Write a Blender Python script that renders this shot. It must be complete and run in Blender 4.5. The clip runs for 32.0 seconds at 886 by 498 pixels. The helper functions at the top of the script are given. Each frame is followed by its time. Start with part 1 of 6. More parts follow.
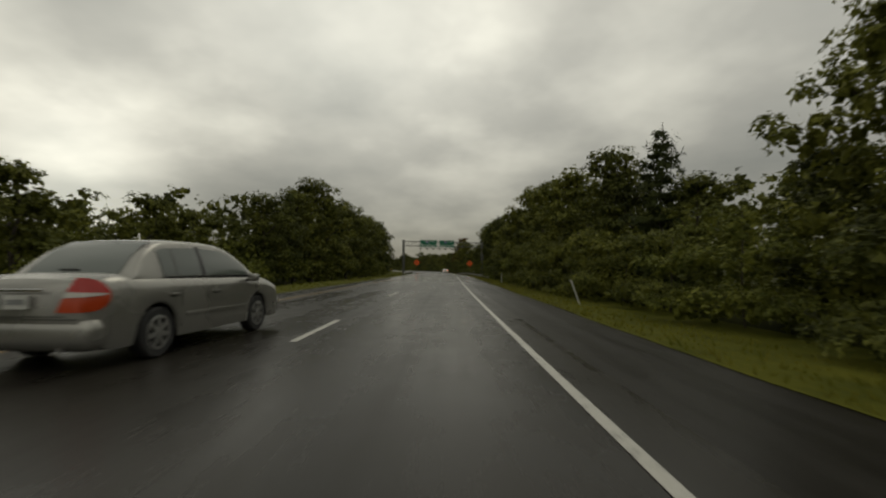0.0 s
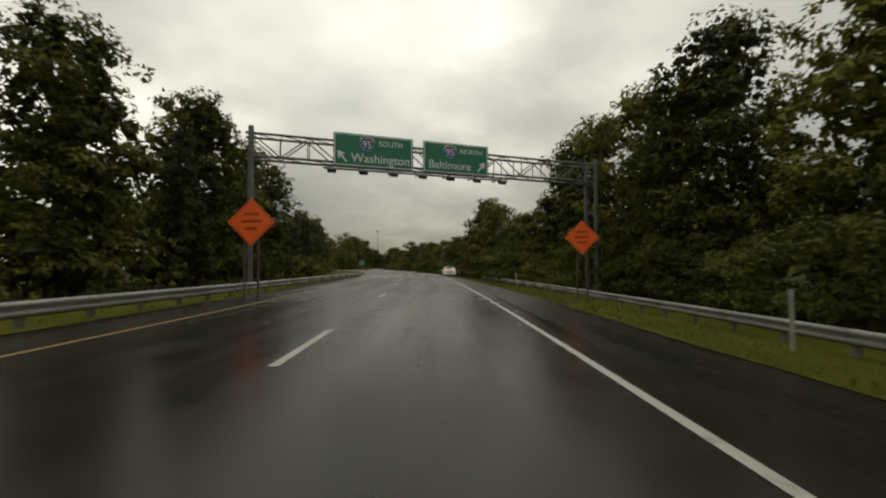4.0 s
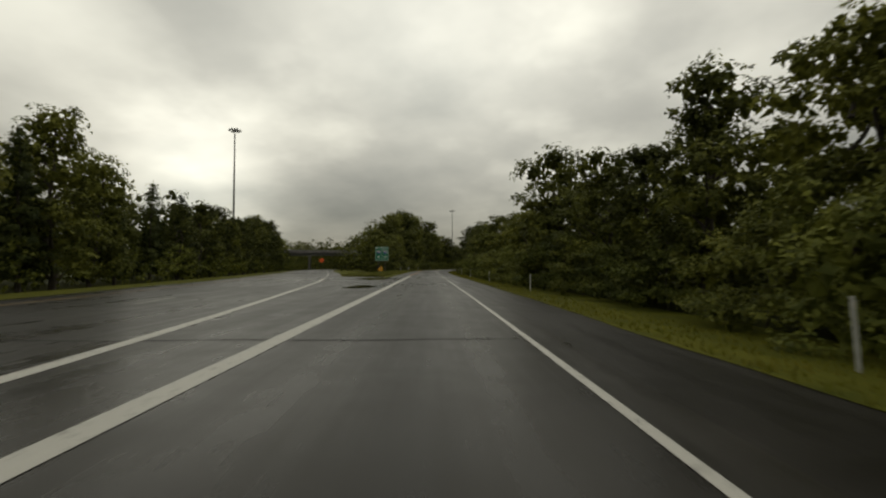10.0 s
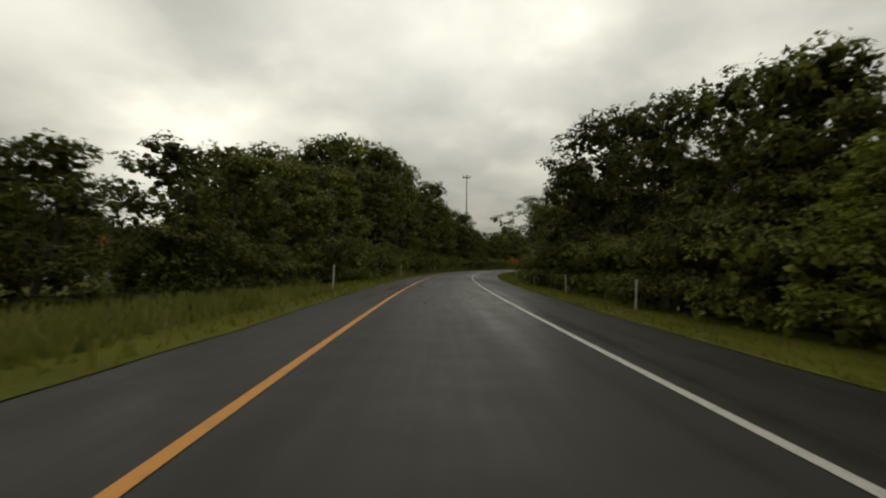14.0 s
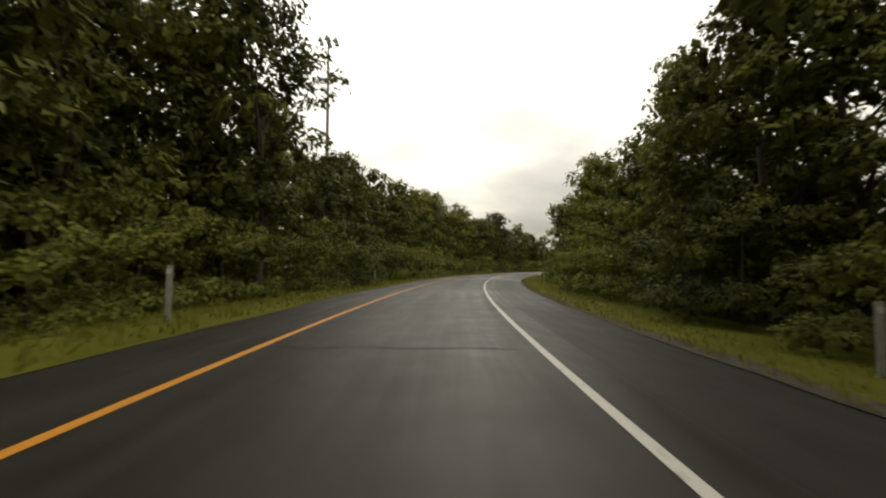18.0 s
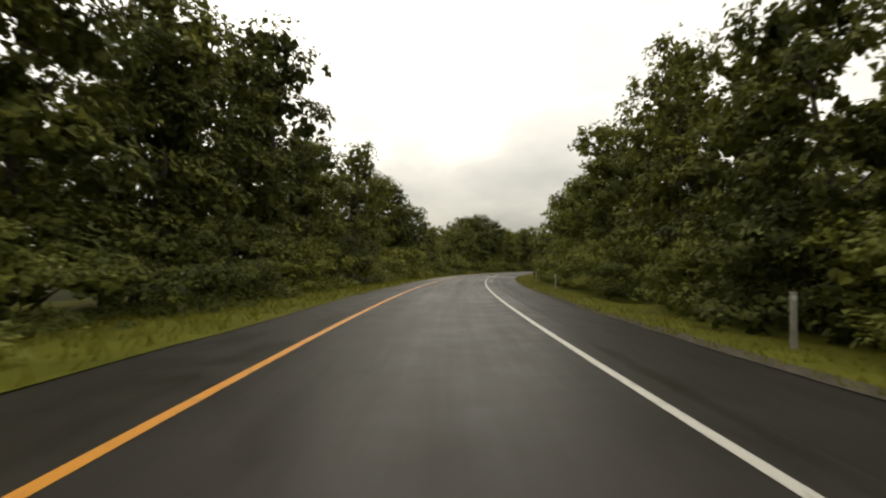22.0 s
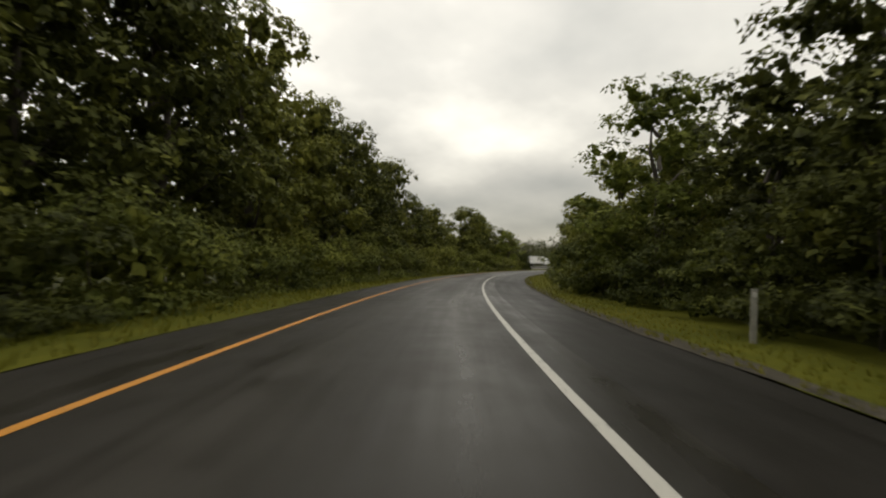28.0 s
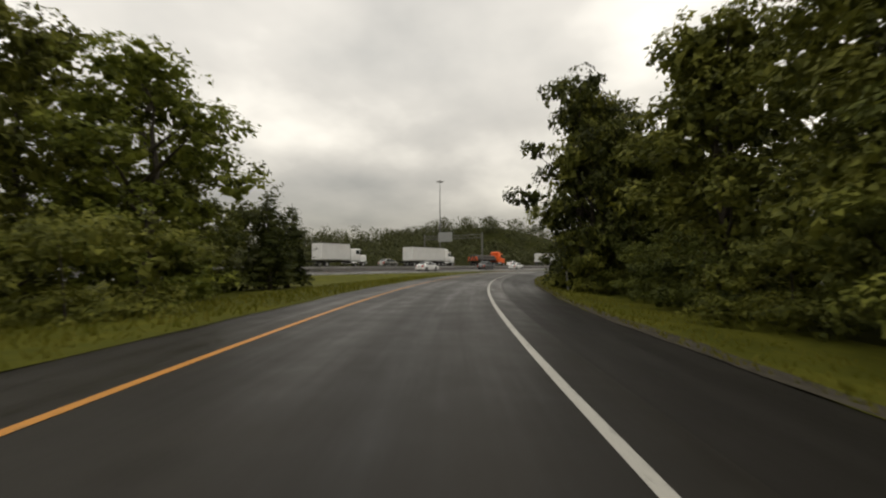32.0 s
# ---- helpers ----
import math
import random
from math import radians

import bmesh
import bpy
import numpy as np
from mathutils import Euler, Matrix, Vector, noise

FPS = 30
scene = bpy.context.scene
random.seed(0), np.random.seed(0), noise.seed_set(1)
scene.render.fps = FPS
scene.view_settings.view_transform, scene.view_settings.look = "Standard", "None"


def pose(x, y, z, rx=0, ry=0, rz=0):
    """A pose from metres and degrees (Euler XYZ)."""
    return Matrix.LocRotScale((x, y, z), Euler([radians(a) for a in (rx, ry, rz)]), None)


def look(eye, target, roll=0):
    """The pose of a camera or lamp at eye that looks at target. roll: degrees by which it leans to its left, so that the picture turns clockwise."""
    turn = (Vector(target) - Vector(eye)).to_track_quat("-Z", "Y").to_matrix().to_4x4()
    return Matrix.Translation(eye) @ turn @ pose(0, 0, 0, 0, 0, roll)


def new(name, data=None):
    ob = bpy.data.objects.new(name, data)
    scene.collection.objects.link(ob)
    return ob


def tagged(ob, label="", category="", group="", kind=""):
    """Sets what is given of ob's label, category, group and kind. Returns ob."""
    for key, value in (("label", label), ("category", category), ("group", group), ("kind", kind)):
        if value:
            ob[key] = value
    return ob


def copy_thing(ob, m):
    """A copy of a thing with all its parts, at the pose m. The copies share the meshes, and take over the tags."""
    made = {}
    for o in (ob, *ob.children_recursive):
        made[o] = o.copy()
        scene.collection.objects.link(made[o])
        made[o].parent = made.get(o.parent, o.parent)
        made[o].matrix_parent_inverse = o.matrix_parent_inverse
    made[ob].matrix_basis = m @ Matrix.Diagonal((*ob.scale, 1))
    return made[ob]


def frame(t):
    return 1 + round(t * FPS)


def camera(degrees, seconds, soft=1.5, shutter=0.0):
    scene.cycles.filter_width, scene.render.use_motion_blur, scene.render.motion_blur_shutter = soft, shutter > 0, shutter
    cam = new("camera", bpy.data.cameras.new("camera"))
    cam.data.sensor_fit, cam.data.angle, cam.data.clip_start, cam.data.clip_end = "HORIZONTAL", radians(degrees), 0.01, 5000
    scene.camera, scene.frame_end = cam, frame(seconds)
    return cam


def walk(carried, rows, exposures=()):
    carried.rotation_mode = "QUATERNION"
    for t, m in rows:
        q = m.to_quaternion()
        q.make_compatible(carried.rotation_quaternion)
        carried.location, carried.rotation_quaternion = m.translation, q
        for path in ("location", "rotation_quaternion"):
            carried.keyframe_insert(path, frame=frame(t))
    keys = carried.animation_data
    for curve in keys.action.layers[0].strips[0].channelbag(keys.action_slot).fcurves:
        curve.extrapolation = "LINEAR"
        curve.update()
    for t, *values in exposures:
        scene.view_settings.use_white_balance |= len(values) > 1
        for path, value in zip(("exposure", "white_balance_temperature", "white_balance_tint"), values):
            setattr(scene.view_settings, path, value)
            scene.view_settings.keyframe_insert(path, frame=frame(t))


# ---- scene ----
cam = camera(87.0, 32.0, soft=2.1, shutter=0.12)
EYE = 1.15
PATH = [  # seconds, x, y, heading, pitch, roll
    (0.0, -1.27, 0.00, -0.05, 2.45, 0.04),
    (0.5, -1.26, 12.72, -0.49, 2.41, 0.04),
    (1.0, -1.18, 25.43, -0.80, 2.37, 0.04),
    (1.5, -1.07, 38.15, -1.05, 2.40, -0.00),
    (2.0, -0.93, 50.86, -1.15, 2.44, -0.05),
    (2.5, -0.74, 63.56, -1.02, 2.38, -0.03),
    (3.0, -0.59, 76.26, -0.70, 2.32, -0.00),
    (3.5, -0.55, 88.96, -0.11, 2.30, 0.09),
    (4.0, -0.82, 101.65, 0.27, 2.22, 0.18),
    (4.5, -1.27, 114.34, 0.74, 2.14, 0.28),
    (5.0, -1.90, 127.02, 1.34, 2.06, 0.37),
    (5.5, -2.70, 139.69, 2.09, 2.00, 0.43),
    (6.0, -3.45, 152.36, 3.14, 2.06, 0.24),
    (6.5, -4.40, 165.03, 4.14, 2.09, -0.10),
    (7.0, -5.61, 177.70, 5.14, 2.12, -0.41),
    (7.5, -7.05, 190.35, 6.15, 2.25, -0.42),
    (8.0, -8.72, 202.98, 7.11, 2.37, -0.40),
    (8.5, -10.59, 215.58, 7.92, 2.31, -0.49),
    (9.0, -12.64, 228.12, 8.67, 2.23, -0.56),
    (9.5, -14.85, 240.60, 9.64, 2.21, -0.29),
    (10.0, -17.21, 253.03, 10.50, 2.19, 0.02),
    (10.5, -19.79, 265.37, 11.13, 2.12, 0.23),
    (11.0, -22.46, 277.67, 11.60, 2.07, 0.40),
    (11.5, -25.27, 289.89, 11.89, 2.11, 0.51),
    (12.0, -28.13, 302.07, 12.16, 2.16, 0.53),
    (12.5, -31.04, 314.24, 12.51, 2.18, 0.07),
    (13.0, -33.88, 326.45, 11.66, 1.98, -0.15),
    (13.5, -36.63, 338.72, 11.02, 1.99, -0.26),
    (14.0, -39.25, 351.05, 10.26, 2.04, -0.34),
    (14.5, -41.49, 363.51, 9.40, 2.07, -0.29),
    (15.0, -43.47, 376.04, 8.22, 2.09, -0.21),
    (15.5, -45.15, 388.65, 6.72, 2.12, -0.13),
    (16.0, -46.48, 401.33, 4.93, 2.14, -0.06),
    (16.5, -47.42, 414.05, 2.97, 2.16, 0.04),
    (17.0, -48.22, 426.75, 1.19, 2.11, 0.20),
    (17.5, -48.42, 439.47, -0.65, 2.19, 0.02),
    (18.0, -48.16, 452.17, -3.21, 2.27, -0.33),
    (18.5, -47.36, 464.84, -5.51, 2.22, -0.23),
    (19.0, -46.01, 477.44, -7.81, 2.14, -0.08),
    (19.5, -44.12, 489.95, -10.27, 2.09, -0.04),
    (20.0, -41.70, 502.36, -12.75, 2.07, -0.02),
    (20.5, -38.73, 514.64, -15.28, 2.14, -0.02),
    (21.0, -35.24, 526.80, -17.75, 2.23, -0.01),
    (21.5, -31.23, 538.79, -20.17, 2.28, -0.00),
    (22.0, -26.74, 550.61, -22.51, 2.32, -0.00),
    (22.5, -21.73, 562.23, -24.75, 2.28, -0.04),
    (23.0, -16.30, 573.65, -26.86, 2.23, -0.07),
    (23.5, -10.46, 584.87, -28.58, 2.22, -0.04),
    (24.0, -4.24, 595.88, -30.28, 2.22, -0.01),
    (24.5, 2.32, 606.69, -32.21, 2.20, -0.00),
    (25.0, 9.26, 617.29, -34.19, 2.16, -0.01),
    (25.5, 16.54, 627.66, -36.01, 2.06, -0.05),
    (26.0, 24.18, 637.79, -38.34, 2.07, -0.05),
    (26.5, 32.22, 647.62, -40.84, 2.10, -0.04),
    (27.0, 40.67, 657.13, -43.46, 2.13, -0.04),
    (27.5, 49.56, 666.25, -46.15, 2.14, -0.04),
    (28.0, 58.93, 674.89, -48.71, 2.02, -0.08),
    (28.5, 68.69, 683.10, -51.41, 2.00, -0.04),
    (29.0, 78.85, 690.84, -54.25, 2.00, 0.00),
    (29.5, 89.38, 698.08, -57.29, 1.99, 0.02),
    (30.0, 100.28, 704.78, -60.41, 1.99, 0.03),
    (30.5, 111.51, 710.93, -63.49, 2.07, -0.02),
    (31.0, 123.08, 716.46, -66.62, 2.12, -0.07),
    (31.5, 134.96, 721.32, -69.87, 1.96, -0.07),
    (32.0, 147.13, 725.45, -73.02, 1.92, 0.04),
]
walk(cam, [(t, pose(x, y, EYE, 90 + p, r, h)) for t, x, y, h, p, r in PATH],
     exposures=[(0, -0.78, 7100, 4), (2, -0.58, 7100, 4), (3.5, -0.42, 7100, 4), (6, -0.50, 7100, 4), (9, -0.56, 7100, 4), (11.5, -0.66, 7100, 4), (13, -0.6, 7100, 4), (14, -0.52, 7100, 5), (17, 0.15, 7350, 8), (19, 0.68, 7250, 8), (22, 0.64, 7250, 8), (23.5, 0.55, 7300, 8), (24.5, 0.2, 7300, 8), (25.5, 0.05, 7200, 8), (28, 0.25, 7050, 8), (30, 0.3, 7050, 9), (31, 0.12, 7050, 10), (32, 0.1, 7050, 10)])

# ---- sky and light ----
SUN_EL, SUN_AZ = radians(52), radians(20)
world = bpy.data.worlds.new("overcast_sky")
scene.world = world
world.use_nodes = True


class Net:
    """Short hand for node trees."""

    def __init__(self, tree):
        self.t = tree
        self.t.nodes.clear()

    def n(self, kind, **sets):
        node = self.t.nodes.new(kind)
        for k, v in sets.items():
            if k == "blend":
                node.blend_type = v
            elif k == "op":
                node.operation = v
            elif k == "data":
                node.data_type = v
            elif k == "sky":
                node.sky_type = v
            else:
                node.inputs[k.replace("_", " ")].default_value = v
        return node

    def l(self, a, out, b, into):
        self.t.links.new(a.outputs[out], b.inputs[into])

    def math(self, op, a, b=0.0):
        m = self.n("ShaderNodeMath", op=op)
        for i, v in enumerate((a, b)):
            if isinstance(v, (int, float)):
                m.inputs[i].default_value = v
            else:
                self.t.links.new(v, m.inputs[i])
        return m.outputs[0]

    def ramp(self, fac, stops):
        r = self.n("ShaderNodeValToRGB")
        el = r.color_ramp.elements
        while len(el) < len(stops):
            el.new(0.5)
        for e, (p, c) in zip(el, stops):
            e.position, e.color = p, (*c, 1) if len(c) == 3 else c
        self.t.links.new(fac, r.inputs[0])
        return r.outputs[0]

    def mix(self, fac, a, b, blend="MIX"):
        m = self.n("ShaderNodeMix", data="RGBA", blend=blend)
        for i, v in ((0, fac), (6, a), (7, b)):
            if isinstance(v, (int, float)):
                m.inputs[i].default_value = v
            elif isinstance(v, tuple):
                m.inputs[i].default_value = (*v, 1)
            else:
                self.t.links.new(v, m.inputs[i])
        return m.outputs[2]

    def noise(self, vec, scale, detail=4.0, rough=0.55):
        z = self.n("ShaderNodeTexNoise", Scale=scale, Detail=detail, Roughness=rough)
        if vec is not None:
            self.t.links.new(vec, z.inputs["Vector"])
        return z.outputs[0]


w = Net(world.node_tree)
coord = w.n("ShaderNodeTexCoord")
sep = w.n("ShaderNodeSeparateXYZ")
w.l(coord, "Generated", sep, 0)
up = w.math("MAXIMUM", sep.outputs[2], 0.0)
den = w.math("ADD", up, 0.30)
flat = w.n("ShaderNodeCombineXYZ")
w.t.links.new(w.math("DIVIDE", sep.outputs[0], den), flat.inputs[0])
w.t.links.new(w.math("DIVIDE", sep.outputs[1], den), flat.inputs[1])
big = w.noise(flat.outputs[0], 0.75, 2.0, 0.45)
small = w.noise(flat.outputs[0], 2.4, 4.0, 0.5)
cloud = w.math("ADD", w.math("MULTIPLY", big, 0.72), w.math("MULTIPLY", small, 0.28))
deck = w.ramp(cloud, [(0.34, (0.50, 0.51, 0.51)), (0.50, (0.86, 0.85, 0.83)), (0.64, (1.5, 1.48, 1.43))])
lift = w.ramp(up, [(0.0, (0.44, 0.425, 0.39)), (0.14, (0.60, 0.59, 0.56)), (0.40, (1.0, 1.0, 0.98)), (1.0, (1.2, 1.2, 1.2))])
# two thin places in the cloud deck where the daylight comes through
for way, tight, much in (((-0.17, 0.86, 0.48), 22.0, 1.0), ((-0.622, 0.771, 0.136), 110.0, 3.7)):
    dot = w.n("ShaderNodeVectorMath")
    dot.operation = "DOT_PRODUCT"
    w.l(coord, "Generated", dot, 0)
    dot.inputs[1].default_value = way
    thin = w.math("POWER", w.math("MAXIMUM", dot.outputs["Value"], 0.0), tight)
    thin = w.math("ADD", w.math("MULTIPLY", w.math("MULTIPLY", thin, w.math("ADD", cloud, 0.45)), much), 1.0)
    tone = w.n("ShaderNodeCombineXYZ")
    for c in range(3):
        w.t.links.new(thin, tone.inputs[c])
    deck = w.mix(1.0, deck, tone.outputs[0], "MULTIPLY")
grey = w.mix(1.0, deck, lift, "MULTIPLY")
sky = w.n("ShaderNodeTexSky", sky="NISHITA")
sky.sun_disc, sky.sun_elevation, sky.sun_rotation = False, SUN_EL, SUN_AZ
blue = w.mix(1.0, sky.outputs[0], (0.1, 0.1, 0.1), "MULTIPLY")
back = w.n("ShaderNodeBackground", Strength=0.95)
w.t.links.new(w.mix(0.10, grey, blue), back.inputs[0])
w.l(back, 0, w.n("ShaderNodeOutputWorld"), 0)

sun = new("sun", bpy.data.lights.new("sun", "SUN"))
sun.data.energy, sun.data.angle, sun.data.color = 0.5, radians(25), (1.0, 0.97, 0.9)
sun.matrix_world = look((0, 0, 0), (-math.sin(SUN_AZ) * math.cos(SUN_EL), -math.cos(SUN_AZ) * math.cos(SUN_EL), -math.sin(SUN_EL)))

# ---- materials ----


def material(name, rough=0.6, metal=0.0, spec=0.5):
    m = bpy.data.materials.new(name)
    m.use_nodes = True
    k = Net(m.node_tree)
    b = k.n("ShaderNodeBsdfPrincipled", Roughness=rough, Metallic=metal)
    b.inputs["Specular IOR Level"].default_value = spec
    k.l(b, 0, k.n("ShaderNodeOutputMaterial"), 0)
    return m, k, b


def place(k):
    return k.n("ShaderNodeTexCoord").outputs["Object"]


def bump(k, b, height, strength, distance):
    n = k.n("ShaderNodeBump", Strength=strength, Distance=distance)
    k.t.links.new(height, n.inputs["Height"])
    k.l(n, 0, b, "Normal")


def coloured(name, lo, hi, scale=2.0, rough=0.6, metal=0.0, fine=0.0, spec=0.5):
    """Two-scale variation between two colours, with fine relief."""
    m, k, b = material(name, rough, metal, spec)
    p = place(k)
    n1, n2 = k.noise(p, scale, 4), k.noise(p, scale * 9, 3)
    f = k.math("ADD", k.math("MULTIPLY", n1, 0.65), k.math("MULTIPLY", n2, 0.35))
    k.t.links.new(k.ramp(f, [(0.33, lo), (0.66, hi)]), b.inputs["Base Color"])
    r = k.math("ADD", k.math("MULTIPLY", n1, 0.25), rough - 0.12)
    k.t.links.new(r, b.inputs["Roughness"])
    if fine:
        bump(k, b, n2, fine, 0.02)
    return m


def asphalt(name, lo, hi, wet, mid=0.45, dry=0.62, tracks=1.0):
    """Damp asphalt: the surface map runs along and across the road, so that wear follows the wheels."""
    m, k, b = material(name, 0.4, 0.0, 0.13)
    p = place(k)
    road = k.n("ShaderNodeTexCoord").outputs["UV"]
    cut = k.n("ShaderNodeSeparateXYZ")
    k.t.links.new(road, cut.inputs[0])
    along = k.n("ShaderNodeCombineXYZ")
    k.t.links.new(k.math("MULTIPLY", cut.outputs[0], 0.05), along.inputs[0])
    k.t.links.new(cut.outputs[1], along.inputs[1])
    streak = k.noise(along.outputs[0], 1.6, 5, 0.62)
    wheel = k.math("COSINE", k.math("MULTIPLY", k.math("ADD", cut.outputs[1], -0.95), 2 * math.pi / 1.83))
    n1, n2, n3 = k.noise(p, 0.09, 4), k.noise(p, 1.1, 5), k.noise(p, 60, 3)
    f = k.math("ADD", k.math("MULTIPLY", n1, 0.28), k.math("ADD", k.math("MULTIPLY", n2, 0.22), k.math("MULTIPLY", n3, 0.22)))
    f = k.math("ADD", f, k.math("ADD", k.math("MULTIPLY", streak, 0.28), k.math("MULTIPLY", wheel, 0.035 * tracks)))
    k.t.links.new(k.ramp(f, [(0.36, lo), (0.64, hi)]), b.inputs["Base Color"])
    damp = k.math("ADD", k.math("MULTIPLY", k.noise(p, 0.05, 2), 0.42), k.math("ADD", k.math("MULTIPLY", n2, 0.22), k.math("MULTIPLY", streak, 0.36)))
    damp = k.math("SUBTRACT", damp, k.math("MULTIPLY", wheel, 0.02 * tracks))
    rough = k.ramp(damp, [(0.38, (wet,) * 3), (0.50, (mid,) * 3), (0.62, (dry,) * 3)])
    # the rain stands on the first stretch and before the fork
    soaked = k.ramp(k.math("DIVIDE", cut.outputs[0], 1000.0), [(0.03, (0.75,) * 3), (0.055, (0.48,) * 3), (0.10, (0.55,) * 3), (0.14, (0.85,) * 3), (0.24, (0.9,) * 3), (0.27, (0.7,) * 3), (0.31, (0.8,) * 3), (0.34, (1.0,) * 3)])
    k.t.links.new(k.mix(1.0, rough, soaked, "MULTIPLY"), b.inputs["Roughness"])
    bump(k, b, n3, 0.12, 0.01)
    return m


def leaf(name, lo, mid, hi, glow=0.28):
    """Leaves: colour differs from tree to tree and from leaf to leaf, some light passes through."""
    m, k, b = material(name, 0.7, 0.0, 0.12)
    isl = k.n("ShaderNodeNewGeometry").outputs["Random Per Island"]
    obj = k.n("ShaderNodeObjectInfo").outputs["Random"]
    pos = k.n("ShaderNodeNewGeometry").outputs["Position"]
    n = k.math("ADD", k.math("MULTIPLY", k.noise(pos, 0.55, 2), 0.75), k.math("MULTIPLY", k.noise(pos, 2.1, 2), 0.35))
    f = k.math("ADD", k.math("MULTIPLY", isl, 0.20), k.math("ADD", k.math("MULTIPLY", obj, 0.30), n))
    f = k.math("SUBTRACT", f, 0.28)
    c = k.ramp(f, [(0.26, lo), (0.5, mid), (0.8, hi)])
    k.t.links.new(c, b.inputs["Base Color"])
    tr = k.n("ShaderNodeBsdfTranslucent")
    k.t.links.new(c, tr.inputs[0])
    mx = k.n("ShaderNodeMixShader", Fac=glow)
    k.l(b, 0, mx, 1)
    k.l(tr, 0, mx, 2)
    out = [o for o in k.t.nodes if o.type == "OUTPUT_MATERIAL"][0]
    k.l(mx, 0, out, 0)
    return m


def paint_line(name, c, under):
    """Worn road paint: the asphalt shows through in specks."""
    m, k, b = material(name, 0.5)
    p = place(k)
    f = k.math("ADD", k.math("MULTIPLY", k.noise(p, 6, 5, 0.7), 0.6), k.math("MULTIPLY", k.noise(p, 55, 3), 0.4))
    k.t.links.new(k.ramp(f, [(0.36, under), (0.46, c), (0.7, tuple(v * 0.85 for v in c))]), b.inputs["Base Color"])
    return m


def plain(name, c, rough=0.5, metal=0.0, spec=0.5):
    return coloured(name, tuple(v * 0.86 for v in c), tuple(min(1, v * 1.08) for v in c), 3.0, rough, metal, 0.0, spec)


def lamp_glow(name, c, strength):
    m, k, b = material(name, 0.3)
    b.inputs["Base Color"].default_value = (*c, 1)
    b.inputs["Emission Color"].default_value = (*c, 1)
    b.inputs["Emission Strength"].default_value = strength
    return m


M_ROAD = asphalt("wet_asphalt", (0.0125, 0.0113, 0.0092), (0.027, 0.0245, 0.0200), 0.24, 0.42, 0.56)
M_SHOULDER = asphalt("shoulder_asphalt", (0.0095, 0.0086, 0.0072), (0.020, 0.0180, 0.0150), 0.38, 0.5, 0.62, 0.3)
M_GRAVEL = coloured("loose_gravel", (0.028, 0.025, 0.019), (0.082, 0.073, 0.055), 5.0, 0.9, 0.0, 0.8, 0.1)
M_WATER, _k, _b = material("rain_water", 0.05, 0.0, 0.5)
_b.inputs["Base Color"].default_value = (0.010, 0.0095, 0.008, 1)
_k.l(_k.n("ShaderNodeBump", Strength=0.04, Distance=0.02), 0, _b, "Normal")
M_WHITE_LINE = paint_line("white_road_paint", (0.40, 0.39, 0.35), (0.06, 0.058, 0.05))
M_YELLOW_LINE = paint_line("yellow_road_paint", (0.50, 0.205, 0.014), (0.13, 0.075, 0.02))
M_DULL_YELLOW = paint_line("worn_yellow_paint", (0.23, 0.14, 0.035), (0.06, 0.048, 0.025))
M_GROUND = coloured("forest_floor", (0.014, 0.017, 0.004), (0.036, 0.038, 0.008), 0.25, 0.9, 0.0, 0.6, 0.04)
M_VERGE = coloured("mown_grass", (0.046, 0.052, 0.007), (0.100, 0.098, 0.014), 0.6, 0.85, 0.0, 0.7, 0.04)
M_BLADE = leaf("grass_blades", (0.080, 0.092, 0.012), (0.135, 0.135, 0.019), (0.20, 0.18, 0.034), 0.45)
M_HAY = leaf("long_grass", (0.075, 0.088, 0.020), (0.125, 0.130, 0.032), (0.21, 0.20, 0.060), 0.45)
M_LEAF = leaf("broad_leaves", (0.027, 0.032, 0.0095), (0.082, 0.091, 0.021), (0.210, 0.212, 0.040), 0.25)
M_VINE = leaf("vine_leaves", (0.029, 0.037, 0.0095), (0.088, 0.101, 0.021), (0.205, 0.213, 0.040), 0.25)
M_FRESH = leaf("fresh_green_leaves", (0.045, 0.060, 0.012), (0.125, 0.145, 0.028), (0.27, 0.29, 0.05), 0.4)
M_NEEDLE = leaf("needles", (0.015, 0.021, 0.007), (0.034, 0.044, 0.011), (0.078, 0.086, 0.018), 0.15)
# leaves of far trees: the haze before them is put into a duller green
M_HAZY_LEAF = leaf("dull_green_leaves", (0.034, 0.040, 0.018), (0.068, 0.074, 0.030), (0.11, 0.112, 0.044), 0.3)
M_RUST = leaf("reddish_leaves", (0.032, 0.040, 0.008), (0.085, 0.062, 0.012), (0.18, 0.078, 0.016))
M_SPLIT = coloured("split_wood", (0.24, 0.11, 0.045), (0.42, 0.23, 0.11), 6.0, 0.8, 0.0, 0.5)
M_BARK = coloured("bark", (0.03, 0.024, 0.018), (0.085, 0.07, 0.052), 2.5, 0.9, 0.0, 0.8)
M_SIDING = coloured("white_siding", (0.62, 0.62, 0.60), (0.74, 0.74, 0.72), 1.2, 0.6, 0.0, 0.2)
M_SHINGLE = coloured("dark_shingles", (0.035, 0.034, 0.034), (0.085, 0.08, 0.078), 5.0, 0.85, 0.0, 0.5)
M_WHITE_TRIM = plain("white_trim", (0.78, 0.78, 0.76), 0.45)
M_DARK_PANE = plain("dark_window_pane", (0.02, 0.022, 0.025), 0.08)
M_DEADWOOD = coloured("dead_wood", (0.12, 0.11, 0.10), (0.24, 0.22, 0.19), 3.0, 0.9, 0.0, 0.6)
M_STEEL = coloured("galvanised_steel", (0.20, 0.20, 0.19), (0.33, 0.325, 0.31), 1.2, 0.55, 0.6, 0.1)
